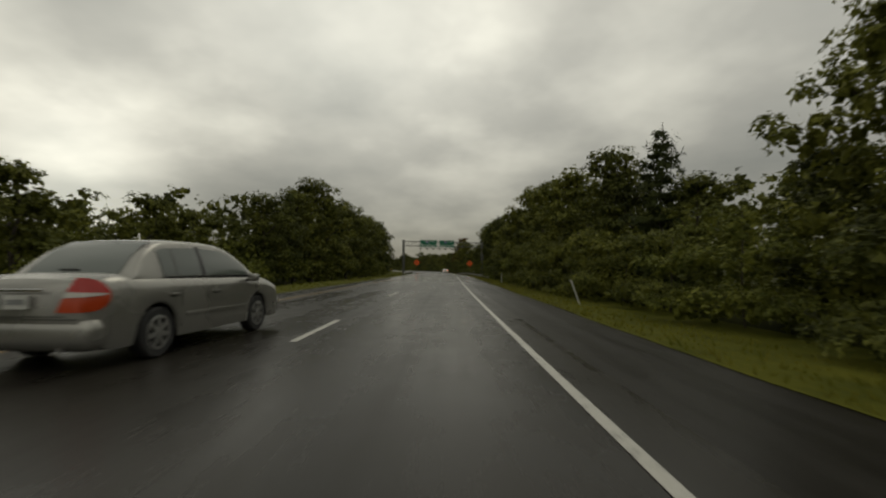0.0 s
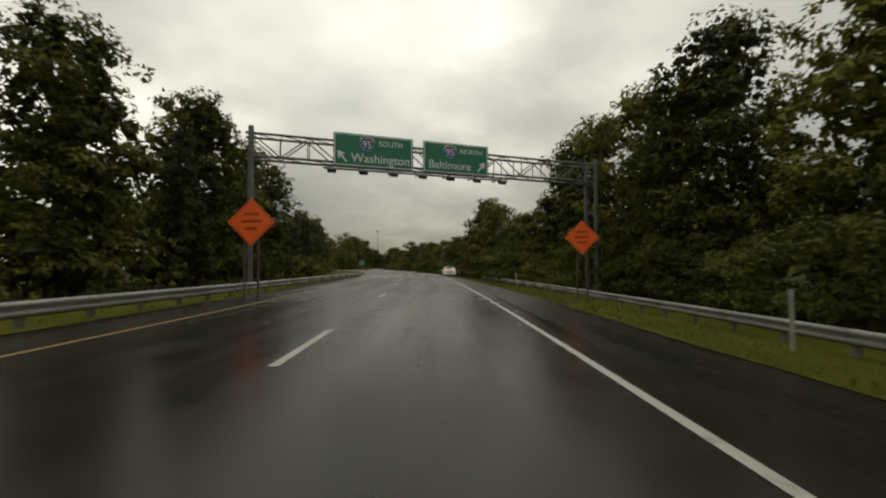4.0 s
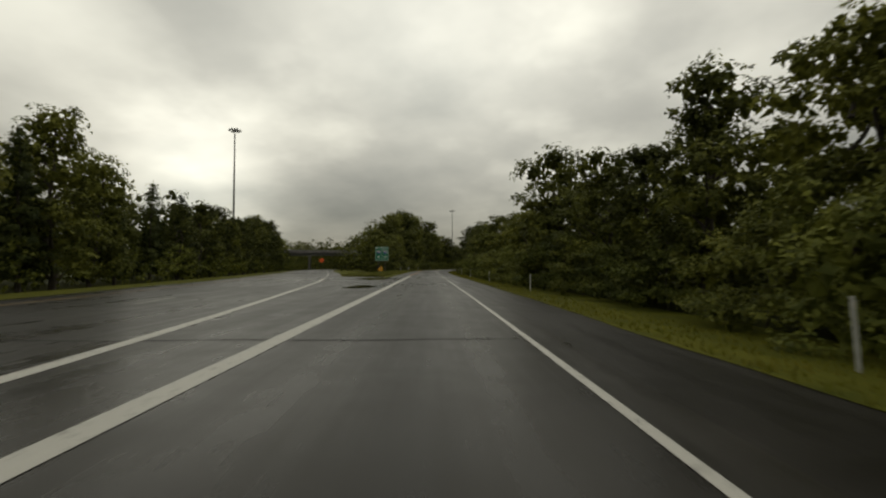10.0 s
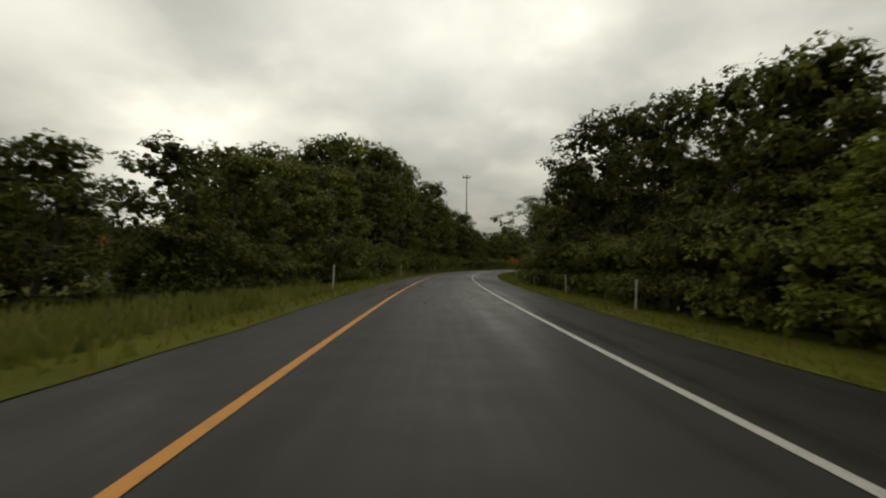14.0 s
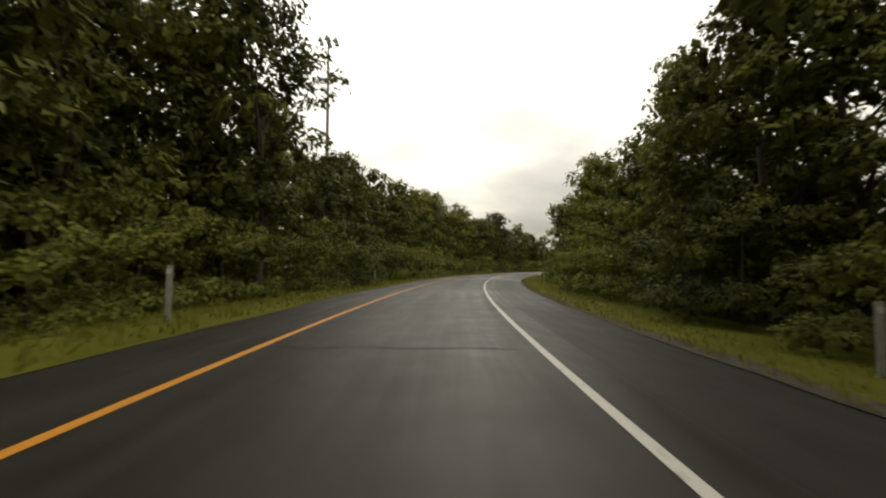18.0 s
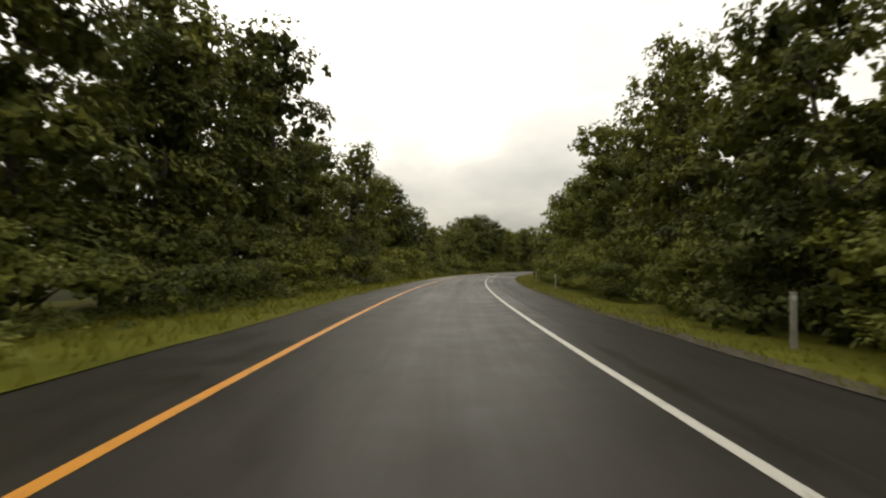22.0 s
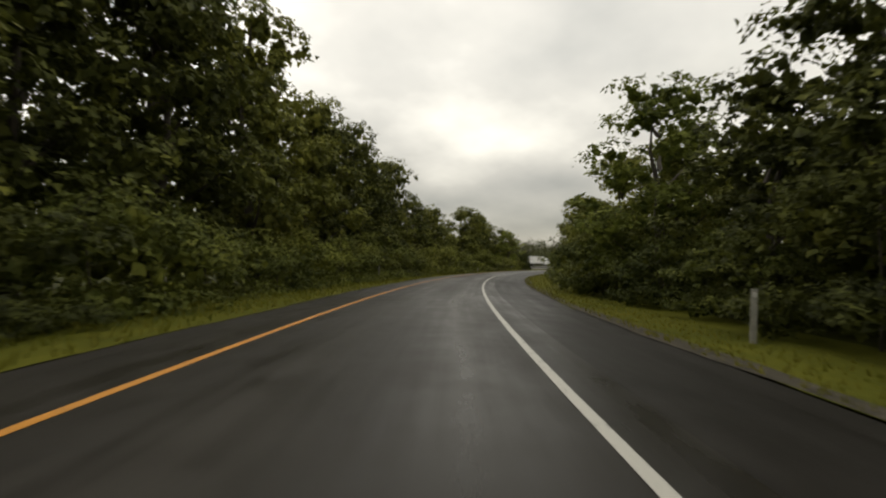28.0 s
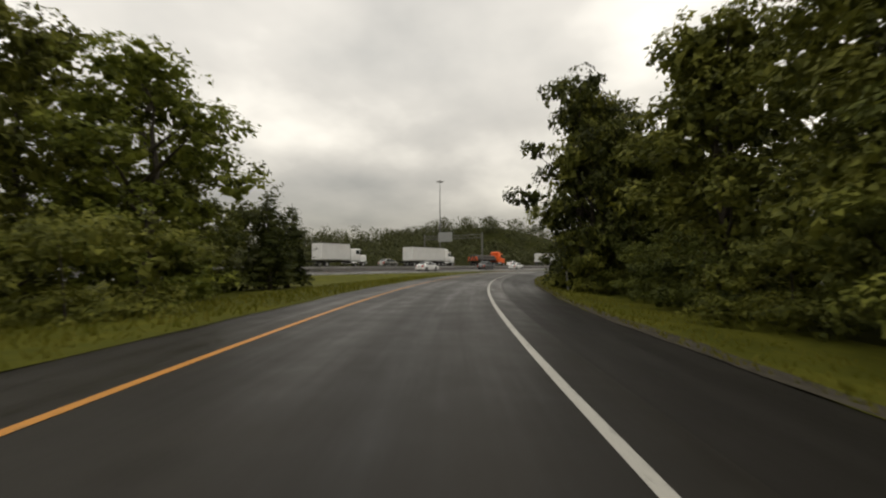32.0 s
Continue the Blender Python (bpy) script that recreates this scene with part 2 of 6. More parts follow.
M_GREY_STEEL = coloured("weathered_steel", (0.10, 0.10, 0.10), (0.19, 0.19, 0.18), 1.0, 0.6, 0.6, 0.1)
M_WOODPOST = coloured("grey_timber", (0.055, 0.046, 0.036), (0.12, 0.10, 0.08), 3.0, 0.9, 0.0, 0.5)
M_POSTWHITE = coloured("dull_white_plastic", (0.30, 0.30, 0.27), (0.46, 0.46, 0.42), 5.0, 0.6)
M_SEAL = coloured("tar", (0.006, 0.0055, 0.005), (0.013, 0.0115, 0.010), 3.0, 0.5, 0.0, 0.0, 0.08)
M_SIGN_GREEN = plain("sign_green", (0.012, 0.16, 0.09), 0.4)
M_GREYPOST = coloured("weathered_post", (0.16, 0.155, 0.13), (0.30, 0.29, 0.25), 4.0, 0.75, 0.0, 0.2)
M_SIGN_WHITE = plain("sign_white", (0.74, 0.76, 0.72), 0.4)
M_SIGN_BLUE = plain("sign_blue", (0.02, 0.045, 0.26), 0.4)
M_SIGN_RED = plain("sign_red", (0.16, 0.03, 0.05), 0.4)
M_SIGN_BACK = plain("sign_back", (0.30, 0.31, 0.31), 0.5, 0.5)
M_ORANGE = plain("work_orange", (1.0, 0.14, 0.015), 0.5)
M_WORN_BLACK = plain("faded_marking", (0.42, 0.045, 0.012), 0.5)
M_YELLOW_SIGN = plain("sign_yellow", (0.80, 0.38, 0.02), 0.45)
M_BLACK = plain("black_marking", (0.02, 0.02, 0.02), 0.5)
M_CONCRETE = coloured("concrete", (0.10, 0.096, 0.09), (0.19, 0.18, 0.17), 0.6, 0.85, 0.0, 0.2)
M_SILVER = coloured("silver_car_paint", (0.26, 0.255, 0.235), (0.31, 0.305, 0.28), 0.8, 0.26, 0.62)
M_WHITECAR = coloured("white_car_paint", (0.80, 0.80, 0.78), (0.86, 0.86, 0.84), 0.8, 0.25)
M_DARKCAR = coloured("dark_car_paint", (0.02, 0.022, 0.025), (0.04, 0.042, 0.046), 0.8, 0.3)
M_GLASS, _k, _b = material("dark_car_glass", 0.05, 0.0, 0.25)
_b.inputs["Base Color"].default_value = (0.02, 0.026, 0.026, 1)
M_PALE_GLASS, _k, _b = material("pale_car_glass", 0.05, 0.0, 0.6)
_b.inputs["Base Color"].default_value = (0.085, 0.10, 0.09, 1)
M_TYRE = coloured("tyre_rubber", (0.012, 0.012, 0.012), (0.03, 0.03, 0.03), 8.0, 0.8)
M_RIM = plain("alloy_rim", (0.42, 0.42, 0.41), 0.35, 0.8)
M_UNDER = plain("black_underbody", (0.010, 0.010, 0.010), 0.9)
M_TRIM = plain("black_trim", (0.02, 0.02, 0.021), 0.45)
M_CHROME = plain("chrome", (0.6, 0.6, 0.6), 0.15, 1.0)
M_TAIL = plain("red_lamp_lens", (0.38, 0.012, 0.008), 0.2)
M_AMBER_RED = plain("orange_red_lens", (0.42, 0.05, 0.012), 0.2)
M_TAIL_LIT = lamp_glow("lit_tail_lamp", (0.8, 0.05, 0.015), 0.7)
M_HAZARD = lamp_glow("flashing_amber_lamp", (1.0, 0.30, 0.03), 1.6)
M_CLEAR = plain("clear_lamp_lens", (0.5, 0.48, 0.44), 0.15)
M_PLATE = plain("number_plate", (0.55, 0.55, 0.52), 0.5)
M_TRAILER = coloured("white_trailer_sheet", (0.62, 0.62, 0.60), (0.76, 0.76, 0.74), 0.4, 0.5)
M_PIPE = coloured("dark_pipe", (0.035, 0.03, 0.028), (0.08, 0.065, 0.055), 1.0, 0.6)

# ---- the plan of the road: a white edge line that bends along s, places by (s, d), d metres to its left ----
BEND = [-1.02, -0.65, -0.29, 0.11, 0.55, 0.99, 1.34, 1.52, 1.52, 1.38, 1.09, 0.66, 0.28, 0.07, -0.23, -0.91, -1.85, -2.64, -3.08, -3.35, -3.50, -3.43, -3.21, -2.93, -2.74, -2.71, -2.84, -3.10, -3.40, -3.72, -3.99, -4.19, -4.35, -4.50, -4.69, -4.85, -4.98, -5.11, -5.22, -5.34]
SG = np.arange(-20, 960, 1.0)
_th = np.cumsum(np.interp(SG, np.arange(-20, 960, 25.0), np.array(BEND) * 1e-3))
_th -= np.interp(0, SG, _th)
_px, _py = np.cumsum(-np.sin(_th)), np.cumsum(np.cos(_th))
_px, _py = _px - np.interp(0, SG, _px), _py - np.interp(0, SG, _py)
# straight on before the start and past the end
SG = np.concatenate([[-400], SG, [1500]])
_px = np.concatenate([[_px[0] + 380 * math.sin(_th[0])], _px, [_px[-1] - 541 * math.sin(_th[-1])]])
_py = np.concatenate([[_py[0] - 380 * math.cos(_th[0])], _py, [_py[-1] + 541 * math.cos(_th[-1])]])
_th = np.concatenate([[_th[0]], _th, [_th[-1]]])


def at(s, d):
    """World x, y of plan places (s, d); numbers or arrays."""
    th = np.interp(s, SG, _th)
    return np.interp(s, SG, _px) - d * np.cos(th), np.interp(s, SG, _py) - d * np.sin(th)


def turn(s):
    """Heading of the road at s, in degrees."""
    return math.degrees(float(np.interp(s, SG, _th)))


_ms = np.arange(-40, 520, 1.0)
_md = np.interp(_ms, [-40, 100, 145, 185, 213, 236, 261, 290, 304, 340, 380, 420, 460, 520],
                [0, 0, 0.9, 1.75, 2.95, 4.2, 6.0, 10.0, 12.4, 19.5, 29.5, 42, 56, 80])
_md = np.convolve(np.pad(_md, 12, mode="edge"), np.hanning(27)[1:-1] / np.hanning(27).sum(), "valid")


def main_edge(s):
    """d of the through road's own right-hand edge line at s."""
    return np.interp(s, _ms, _md)


def drop(d):
    """Height of the paved and mown surface across the ramp."""
    d = np.asarray(d, float)
    return np.where(d < 0, np.maximum(d, -6.5) * 0.11, np.where(d > 5.9, -(d - 5.9) * 0.05, 0.0))


GROUND_Z = -0.78

# ---- building helpers ----


def quick_mesh(name, verts, quads, mat, smooth=False):
    """A mesh from arrays of places and four-cornered faces."""
    verts, quads = np.asarray(verts, np.float32), np.asarray(quads, np.int32)
    me = bpy.data.meshes.new(name)
    me.vertices.add(len(verts))
    me.vertices.foreach_set("co", verts.ravel())
    me.loops.add(quads.size)
    me.loops.foreach_set("vertex_index", quads.ravel())
    me.polygons.add(len(quads))
    me.polygons.foreach_set("loop_start", np.arange(0, quads.size, quads.shape[1], dtype=np.int32))
    me.polygons.foreach_set("use_smooth", np.full(len(quads), smooth))
    me.update(calc_edges=True)
    me.materials.append(mat)
    return me


def mesh_of(name, bm, mat, smooth=False):
    me = bpy.data.meshes.new(name)
    bmesh.ops.recalc_face_normals(bm, faces=bm.faces)
    bm.to_mesh(me)
    bm.free()
    me.materials.append(mat)
    if smooth:
        me.polygons.foreach_set("use_smooth", np.ones(len(me.polygons), bool))
    return me


def part(name, bm, mat, parent, label="", smooth=False):
    ob = new(name, bm if isinstance(bm, bpy.types.Mesh) else mesh_of(name, bm, mat, smooth))
    ob.parent = parent
    return tagged(ob, label)


def thing(name, m, label, category, group=""):
    ob = new(name)
    ob.matrix_basis = m
    return tagged(ob, label, category, group)


def add_box(bm, size, m=None, bevel=0.0):
    r = bmesh.ops.create_cube(bm, size=1.0, matrix=(m or Matrix()) @ Matrix.Diagonal((*size, 1)))
    if bevel:
        es = list({e for v in r["verts"] for e in v.link_edges})
        bmesh.ops.bevel(bm, geom=es, offset=bevel, segments=2, affect="EDGES", profile=0.6)
    return bm


def box(size, m=None, bevel=0.0):
    return add_box(bmesh.new(), size, m, bevel)


def add_tube(bm, a, b, r0, r1=None, sides=10):
    a, b = Vector(a), Vector(b)
    q = (b - a).to_track_quat("Z", "Y").to_matrix().to_4x4()
    bmesh.ops.create_cone(bm, cap_ends=True, segments=sides, radius1=r0, radius2=r0 if r1 is None else r1,
                          depth=(b - a).length, matrix=Matrix.Translation((a + b) / 2) @ q)
    return bm


def tube(a, b, r0, r1=None, sides=10):
    return add_tube(bmesh.new(), a, b, r0, r1, sides)


def slab(poly, y0, y1):
    """A plate with the outline poly (x, z), from y0 to y1."""
    bm = bmesh.new()
    f = bm.faces.new([bm.verts.new((x, y0, z)) for x, z in poly])
    g = bmesh.ops.extrude_face_region(bm, geom=[f])
    for v in g["geom"]:
        if isinstance(v, bmesh.types.BMVert):
            v.co.y = y1
    return bm


def ribbon(name, mat, s0, s1, step, cols, label, kind="structure", category="road"):
    """A strip along the plan; cols: functions of s that give (d, z)."""
    ss = np.linspace(s0, s1, max(2, int((s1 - s0) / step) + 1))
    grid = []
    for c in cols:
        d, z = c(ss)
        x, y = at(ss, d)
        grid.append(np.stack([x, y, np.broadcast_to(z, x.shape)], 1))
    v = np.stack(grid, 1)
    n, k = len(ss), len(cols)
    i = (np.arange(n - 1)[:, None] * k + np.arange(k - 1)[None]).ravel()
    quads = np.stack([i, i + k, i + k + 1, i + 1], 1)
    me = quick_mesh(name, v.reshape(-1, 3), quads, mat, True)
    sd = np.stack([np.stack([ss, c(ss)[0]], 1) for c in cols], 1).reshape(-1, 2).astype(np.float32)
    me.uv_layers.new(name="road").data.foreach_set("uv", sd[quads.ravel()].ravel())
    ob = new(name, me)
    return tagged(ob, label, category, "", kind)


def col(d, z=0.0, wob=0.0, seed=0.0):
    """A straight column of a ribbon at d, with a wandering edge if wob."""
    def f(s):
        w = wob * (np.sin(s * 0.9 + seed) * 0.5 + np.sin(s * 0.37 + 2 * seed) + np.sin(s * 2.3 + seed * 3) * 0.35) if wob else 0.0
        dd = (d(s) if callable(d) else np.full_like(s, d)) + w
        return dd, (z(dd) if callable(z) else np.full_like(s, z))
    return f


def lettering(text, size, m, mat, parent, name="letters"):
    cu = bpy.data.curves.new("text", "FONT")
    cu.body, cu.size, cu.align_x, cu.align_y, cu.extrude = text, size, "CENTER", "CENTER", 0.004
    ob = new("text", cu)
    dg = bpy.context.evaluated_depsgraph_get()
    me = bpy.data.meshes.new_from_object(ob.evaluated_get(dg))
    bpy.data.objects.remove(ob)
    me.materials.clear()
    me.materials.append(mat)
    o = new(name, me)
    o.parent, o.matrix_basis = parent, m
    return o


# ---- ground and roads ----
_g = np.array([-2600, -1500, -900, -500, -300, -200, -100, 0, 100, 200, 300, 400, 500, 700, 1000, 1600, 2800], float)
gx, gy = np.meshgrid(_g + 100, _g + 400, indexing="ij")
k = len(_g)
i = (np.arange(k - 1)[:, None] * k + np.arange(k - 1)[None]).ravel()
tagged(new("ground", quick_mesh("ground", np.stack([gx.ravel(), gy.ravel(), np.full(gx.size, GROUND_Z)], 1),
       np.stack([i, i + k, i + k + 1, i + 1], 1), M_GROUND)), "dark forest floor of grass and litter", "ground", "", "structure")

lane_hi = lambda s: np.where(s < 306, 5.9, np.minimum(main_edge(s) - 1.8, 5.9 + (s - 306) * 1.2))
nose = lambda d, k: (lambda s: np.minimum(d, lane_hi(s) + 0.02 * k))
END = 905.0
ribbon("road_ramp", M_ROAD, -20, END, 2, [col(-0.6, drop), col(0), col(2), col(4), col(5.9)], "dark wet asphalt lane of the exit ramp")
ribbon("road_through", M_ROAD, -40, 470, 1, [col(lane_hi), col(lambda s: np.maximum(main_edge(s) + 3.6, lane_hi(s) + 0.2)), col(lambda s: main_edge(s) + 9.2)],
       "wet asphalt lanes of the through road")
ribbon("shoulder", M_SHOULDER, -20, END, 1, [col(-3.0, lambda d: drop(d), 0.05, 1.0), col(-1.8, drop), col(-0.6, drop)], "dark asphalt hard shoulder", category="shoulder")
ribbon("verge_1", M_VERGE, -20, END, 1, [col(-9.5, -0.80), col(-7.0, lambda d: drop(d)), col(-5.0, lambda d: drop(d) + 0.02, 0.1, 3.0),
       col(-3.8, lambda d: drop(d) + 0.03), col(-2.95, lambda d: drop(d) + 0.012, 0.07, 2.0)], "mown yellow-green grass verge along the shoulder", category="grass verge")
ribbon("verge_2", M_VERGE, 305, END, 1, [col(5.85, lambda d: drop(d) + 0.012, 0.07, 4.0), col(nose(6.8, 1), lambda d: drop(d) + 0.03), col(nose(9.0, 2), lambda d: drop(d) + 0.02),
       col(lambda s: np.minimum(np.clip(main_edge(s) - 2.0, 8.9, 12.5), lane_hi(s) + 0.06), lambda d: drop(d)),
       lambda s: (np.where(s < 465, lane_hi(s) + 0.08, 26.0), np.where(s < 465, 0.003, -0.82))], "long yellow-green grass beside the ramp", category="grass verge")
ribbon("verge_3", M_VERGE, -40, 470, 1, [col(lambda s: main_edge(s) + 9.15, 0.012, 0.07, 5.0), col(lambda s: main_edge(s) + 11, -0.05),
       col(lambda s: main_edge(s) + 16, -0.3), col(lambda s: main_edge(s) + 21, -0.82)], "grass verge beside the through road", category="grass verge")

# painted lines
L0 = 0.006


def line(name, mat, s0, s1, d, w, label, step=2):
    f = d if callable(d) else (lambda s: np.full_like(s, d))
    return ribbon(name, mat, s0, s1, step, [col(lambda s: f(s) - w / 2, L0), col(lambda s: f(s) + w / 2, L0)], label, category="road marking")


line("edge_line_1", M_WHITE_LINE, -20, END, 0.06, 0.11, "solid white edge line, slightly worn")
ramp_w = lambda s: np.interp(s, [230, 255, 280, 330, 430, 508, 534, 584, 650, 700, 905], [3.9, 4.02, 4.02, 3.85, 4.2, 3.88, 3.95, 4.15, 4.12, 4.2, 4.2])
line("gore_line_1", M_WHITE_LINE, 230, 312, ramp_w, 0.30, "broad white gore line")
line("edge_line_2", M_YELLOW_LINE, 312.2, END, ramp_w, 0.125, "solid orange-yellow edge line")
line("gore_line_2", M_WHITE_LINE, 230, 300, lambda s: np.maximum(main_edge(s), ramp_w(s) + 0.32), 0.26, "broad white gore line of the through road")
line("edge_line_3", M_WHITE_LINE, 300, 465, main_edge, 0.14, "white edge line of the through road")
line("edge_line_4", M_DULL_YELLOW, -40, 465, lambda s: main_edge(s) + 7.4, 0.14, "yellow edge line of the through road")
for j in range(-2, 34):
    s = 7.4 + 12.47 * j
    line("lane_dash", M_WHITE_LINE, s, s + 3.2, lambda q: main_edge(q) + 3.66, 0.13, "white lane dash on wet asphalt", 0.8)
# dark sealed cracks across the lanes: s, from d, to d, breadth
for j, (s, d0, d1, wd) in enumerate([(262, 0.2, 9, 0.05), (276, 0.4, 8, 0.05), (281.5, -1.2, 3.6, 0.09), (285, -2.0, 3.4, 0.14), (289, 0.3, 3.8, 0.06), (296.5, 0.6, 9.5, 0.10), (316, 2.4, 3.2, 0.16), (317.6, 0.9, 1.9, 0.08), (322.6, 2.5, 2.9, 0.18), (326.7, -2.2, 1.7, 0.07),
                                         (332, 0.3, 3.7, 0.04), (463, 0.3, 4.0, 0.04), (489, 0.5, 3.9, 0.04), (604, 0.3, 3.9, 0.04), (742, 0.5, 4.0, 0.04)]):
    bmv = []
    n = 14
    for q in range(n + 1):
        d = d0 + (d1 - d0) * q / n
        o = 0.05 * math.sin(q * 1.1 + j) + 0.02 * math.sin(q * 3.1)
        w2 = wd * (0.75 + 0.35 * math.sin(q * 2.3 + 2 * j)) * min(1.0, 0.25 + q * 0.5, 0.25 + (n - q) * 0.5)
        for w_ in (-w2, w2):
            x, y = at(s + o + w_, d)
            bmv.append((x, y, L0 - 0.002))
    qs = [(2 * q, 2 * q + 1, 2 * q + 3, 2 * q + 2) for q in range(n)]
    tagged(new("crack_seal", quick_mesh("crack_seal", bmv, qs, M_SEAL)), "black tar seal over a crack in the asphalt", "road marking", "", "structure")
# dark seams that run along the lanes
for s0, s1, d0, d1, wd in ((170, 203, 1.7, 2.2, 0.032), (170, 208, 4.7, 6.1, 0.03)):
    path = lambda q, s0=s0, s1=s1, d0=d0, d1=d1: d0 + (d1 - d0) * ((q - s0) / (s1 - s0)) ** 1.6 + 0.06 * np.sin(q * 0.5) + 0.03 * np.sin(q * 1.9)
    half = lambda q, s0=s0, s1=s1, wd=wd: wd * np.clip(np.minimum(q - s0, s1 - q) / 8, 0.15, 1) * (0.7 + 0.3 * np.sin(q * 0.8 + s0))
    ribbon("tar_seam", M_SEAL, s0, s1, 1, [col(lambda q, p=path, h=half: p(q) - h(q), L0 - 0.003), col(lambda q, p=path, h=half: p(q) + h(q), L0 - 0.003)],
           "dark tar seam along the lane", category="road marking")
# standing rain water
for s0, s1, d0, d1 in ((296.6, 304.5, 4.75, 9.0), (279.5, 284, 4.7, 6.6)):
    mid, wid = (d0 + d1) / 2, (d1 - d0) / 2
    rim = lambda q, s0=s0, s1=s1, w_=wid: w_ * np.sqrt(np.clip(1 - ((2 * q - s0 - s1) / (s1 - s0)) ** 2, 0.0, 1)) + 0.004
    ribbon("puddle", M_WATER, s0, s1, 0.4, [col(lambda q, m=mid, r=rim: m - r(q) * (0.85 + 0.18 * np.sin(q * 1.7) + 0.1 * np.sin(q * 4.3)), L0 - 0.0015),
           col(lambda q, m=mid, r=rim: m + r(q) * (0.85 + 0.18 * np.sin(q * 1.3 + 2) + 0.1 * np.sin(q * 3.7)), L0 - 0.0015)], "shallow rain puddle on the dark asphalt", category="puddle")
# loose gravel where the asphalt ends
ribbon("gravel_edge", M_GRAVEL, 425, END, 0.7, [col(-3.5, lambda d: drop(d) + 0.034, 0.12, 1.4), col(-3.2, lambda d: drop(d) + 0.03), col(-2.95, lambda d: drop(d) + 0.016, 0.08, 2.6)], "grey-brown loose gravel at the edge of the shoulder", category="gravel")

# ---- the motorway that the ramp joins: u along it, n towards the ramp ----
HO, HU, HN = np.array([239.0, 759.2]), np.array([0.951, -0.310]), np.array([-0.310, -0.951])
H_TURN = math.degrees(math.atan2(-HU[0], HU[1]))


def hat(u, n):
    return HO[0] + u * HU[0] + n * HN[0], HO[1] + u * HU[1] + n * HN[1]


def strip(name, mat, u0, u1, cols, label, category="road", step=20):
    us = np.arange(u0, u1 + 0.1, step)
    v = [(*hat(u, n), z) for u in us for n, z in cols]
    c = len(cols)
    q = [(a * c + b, a * c + b + 1, (a + 1) * c + b + 1, (a + 1) * c + b) for a in range(len(us) - 1) for b in range(c - 1)]
    return tagged(new(name, quick_mesh(name, v, q, mat, True)), label, category, "", "structure")


strip("road_motorway", M_ROAD, -320, 800, [(-12.0, 0.74), (0, 0.76), (4.88, 0.74), (4.95, 0.0)], "wet asphalt of the far carriageway")
strip("road_motorway_near", M_ROAD, -320, 800, [(5.6, 0.10), (12, 0.10), (20.5, 0.03)], "wet asphalt of the near carriageway")
strip("verge_4", M_VERGE, -320, 800, [(20.4, 0.025), (24, -0.25), (30, -0.82)], "mown grass between ramp and motorway", "grass verge", 10)
strip("verge_5", M_VERGE, -320, 800, [(-26, -0.82), (-17, 0.4), (-11.9, 0.735)], "grass bank beyond the motorway", "grass verge", 10)
for n, m_ in ((-9.5, M_WHITE_LINE), (4.2, M_YELLOW_LINE), (6.6, M_YELLOW_LINE), (18.2, M_WHITE_LINE)):
    strip("motorway_edge_line", m_, -320, 800, [(n - 0.09, 0.77 if n < 5 else 0.13), (n + 0.09, 0.77 if n < 5 else 0.13)], "painted edge line of the motorway", "road marking")
for n in (-5.8, -2.1, 1.6, 10.4, 14.2):
    for j in range(26):
        u = -60 + j * 12.2
        strip("motorway_dash", M_WHITE_LINE, u, u + 3.05, [(n - 0.07, 0.775 if n < 5 else 0.13), (n + 0.07, 0.775 if n < 5 else 0.13)], "white lane dash of the motorway", "road marking", 3.05)
# concrete median barrier
prof = [(-0.30, 0), (-0.28, 0.08), (-0.12, 0.33), (-0.08, 0.81), (0.08, 0.81), (0.12, 0.33), (0.28, 0.08), (0.30, 0)]
bar = thing("median_barrier", Matrix(), "weathered grey concrete median barrier of the motorway", "barrier")
for j in range(90):
    u = -250 + j * 9.0
    v = [(*hat(u + e, 5.25 + n), 0.1 + z) for e in (0.02, 8.98) for n, z in prof]
    q = [(a, a + 1, a + 9, a + 8) for a in range(7)]
    part("barrier_block", quick_mesh("barrier_block", v, q + [(0, 7, 6, 1), (1, 6, 5, 2), (2, 5, 4, 3), (8, 9, 14, 15), (9, 10, 13, 14), (10, 11, 12, 13)], M_CONCRETE), None, bar)

# steel guard rail before the median barrier
rail = thing("guard_rail", Matrix(), "weathered steel guard rail along the motorway median", "guard rail", "guard rails")
for j in range(38):
    u = -90 + j * 7.62
    v = [(*hat(u + e, 6.05 + o), 0.1 + z) for e in (0.01, 7.61) for o, z in ((0.0, 0.40), (0.06, 0.46), (0.06, 0.50), (0.0, 0.555), (0.06, 0.61), (0.06, 0.65), (0.0, 0.71))]
    ob = part("beam", quick_mesh("beam", v, [(b, b + 1, b + 8, b + 7) for b in range(6)], M_STEEL), None, rail)
    ob.modifiers.new("thick", "SOLIDIFY").thickness = 0.006
    for e in (0.0, 3.81):
        x, y = hat(u + e, 5.92)
        part("post", box((0.1, 0.15, 0.85)), M_GREY_STEEL, rail).matrix_basis = pose(x, y, 0.42, 0, 0, H_TURN)

# ---- plants ----
RNG = np.random.default_rng(7)


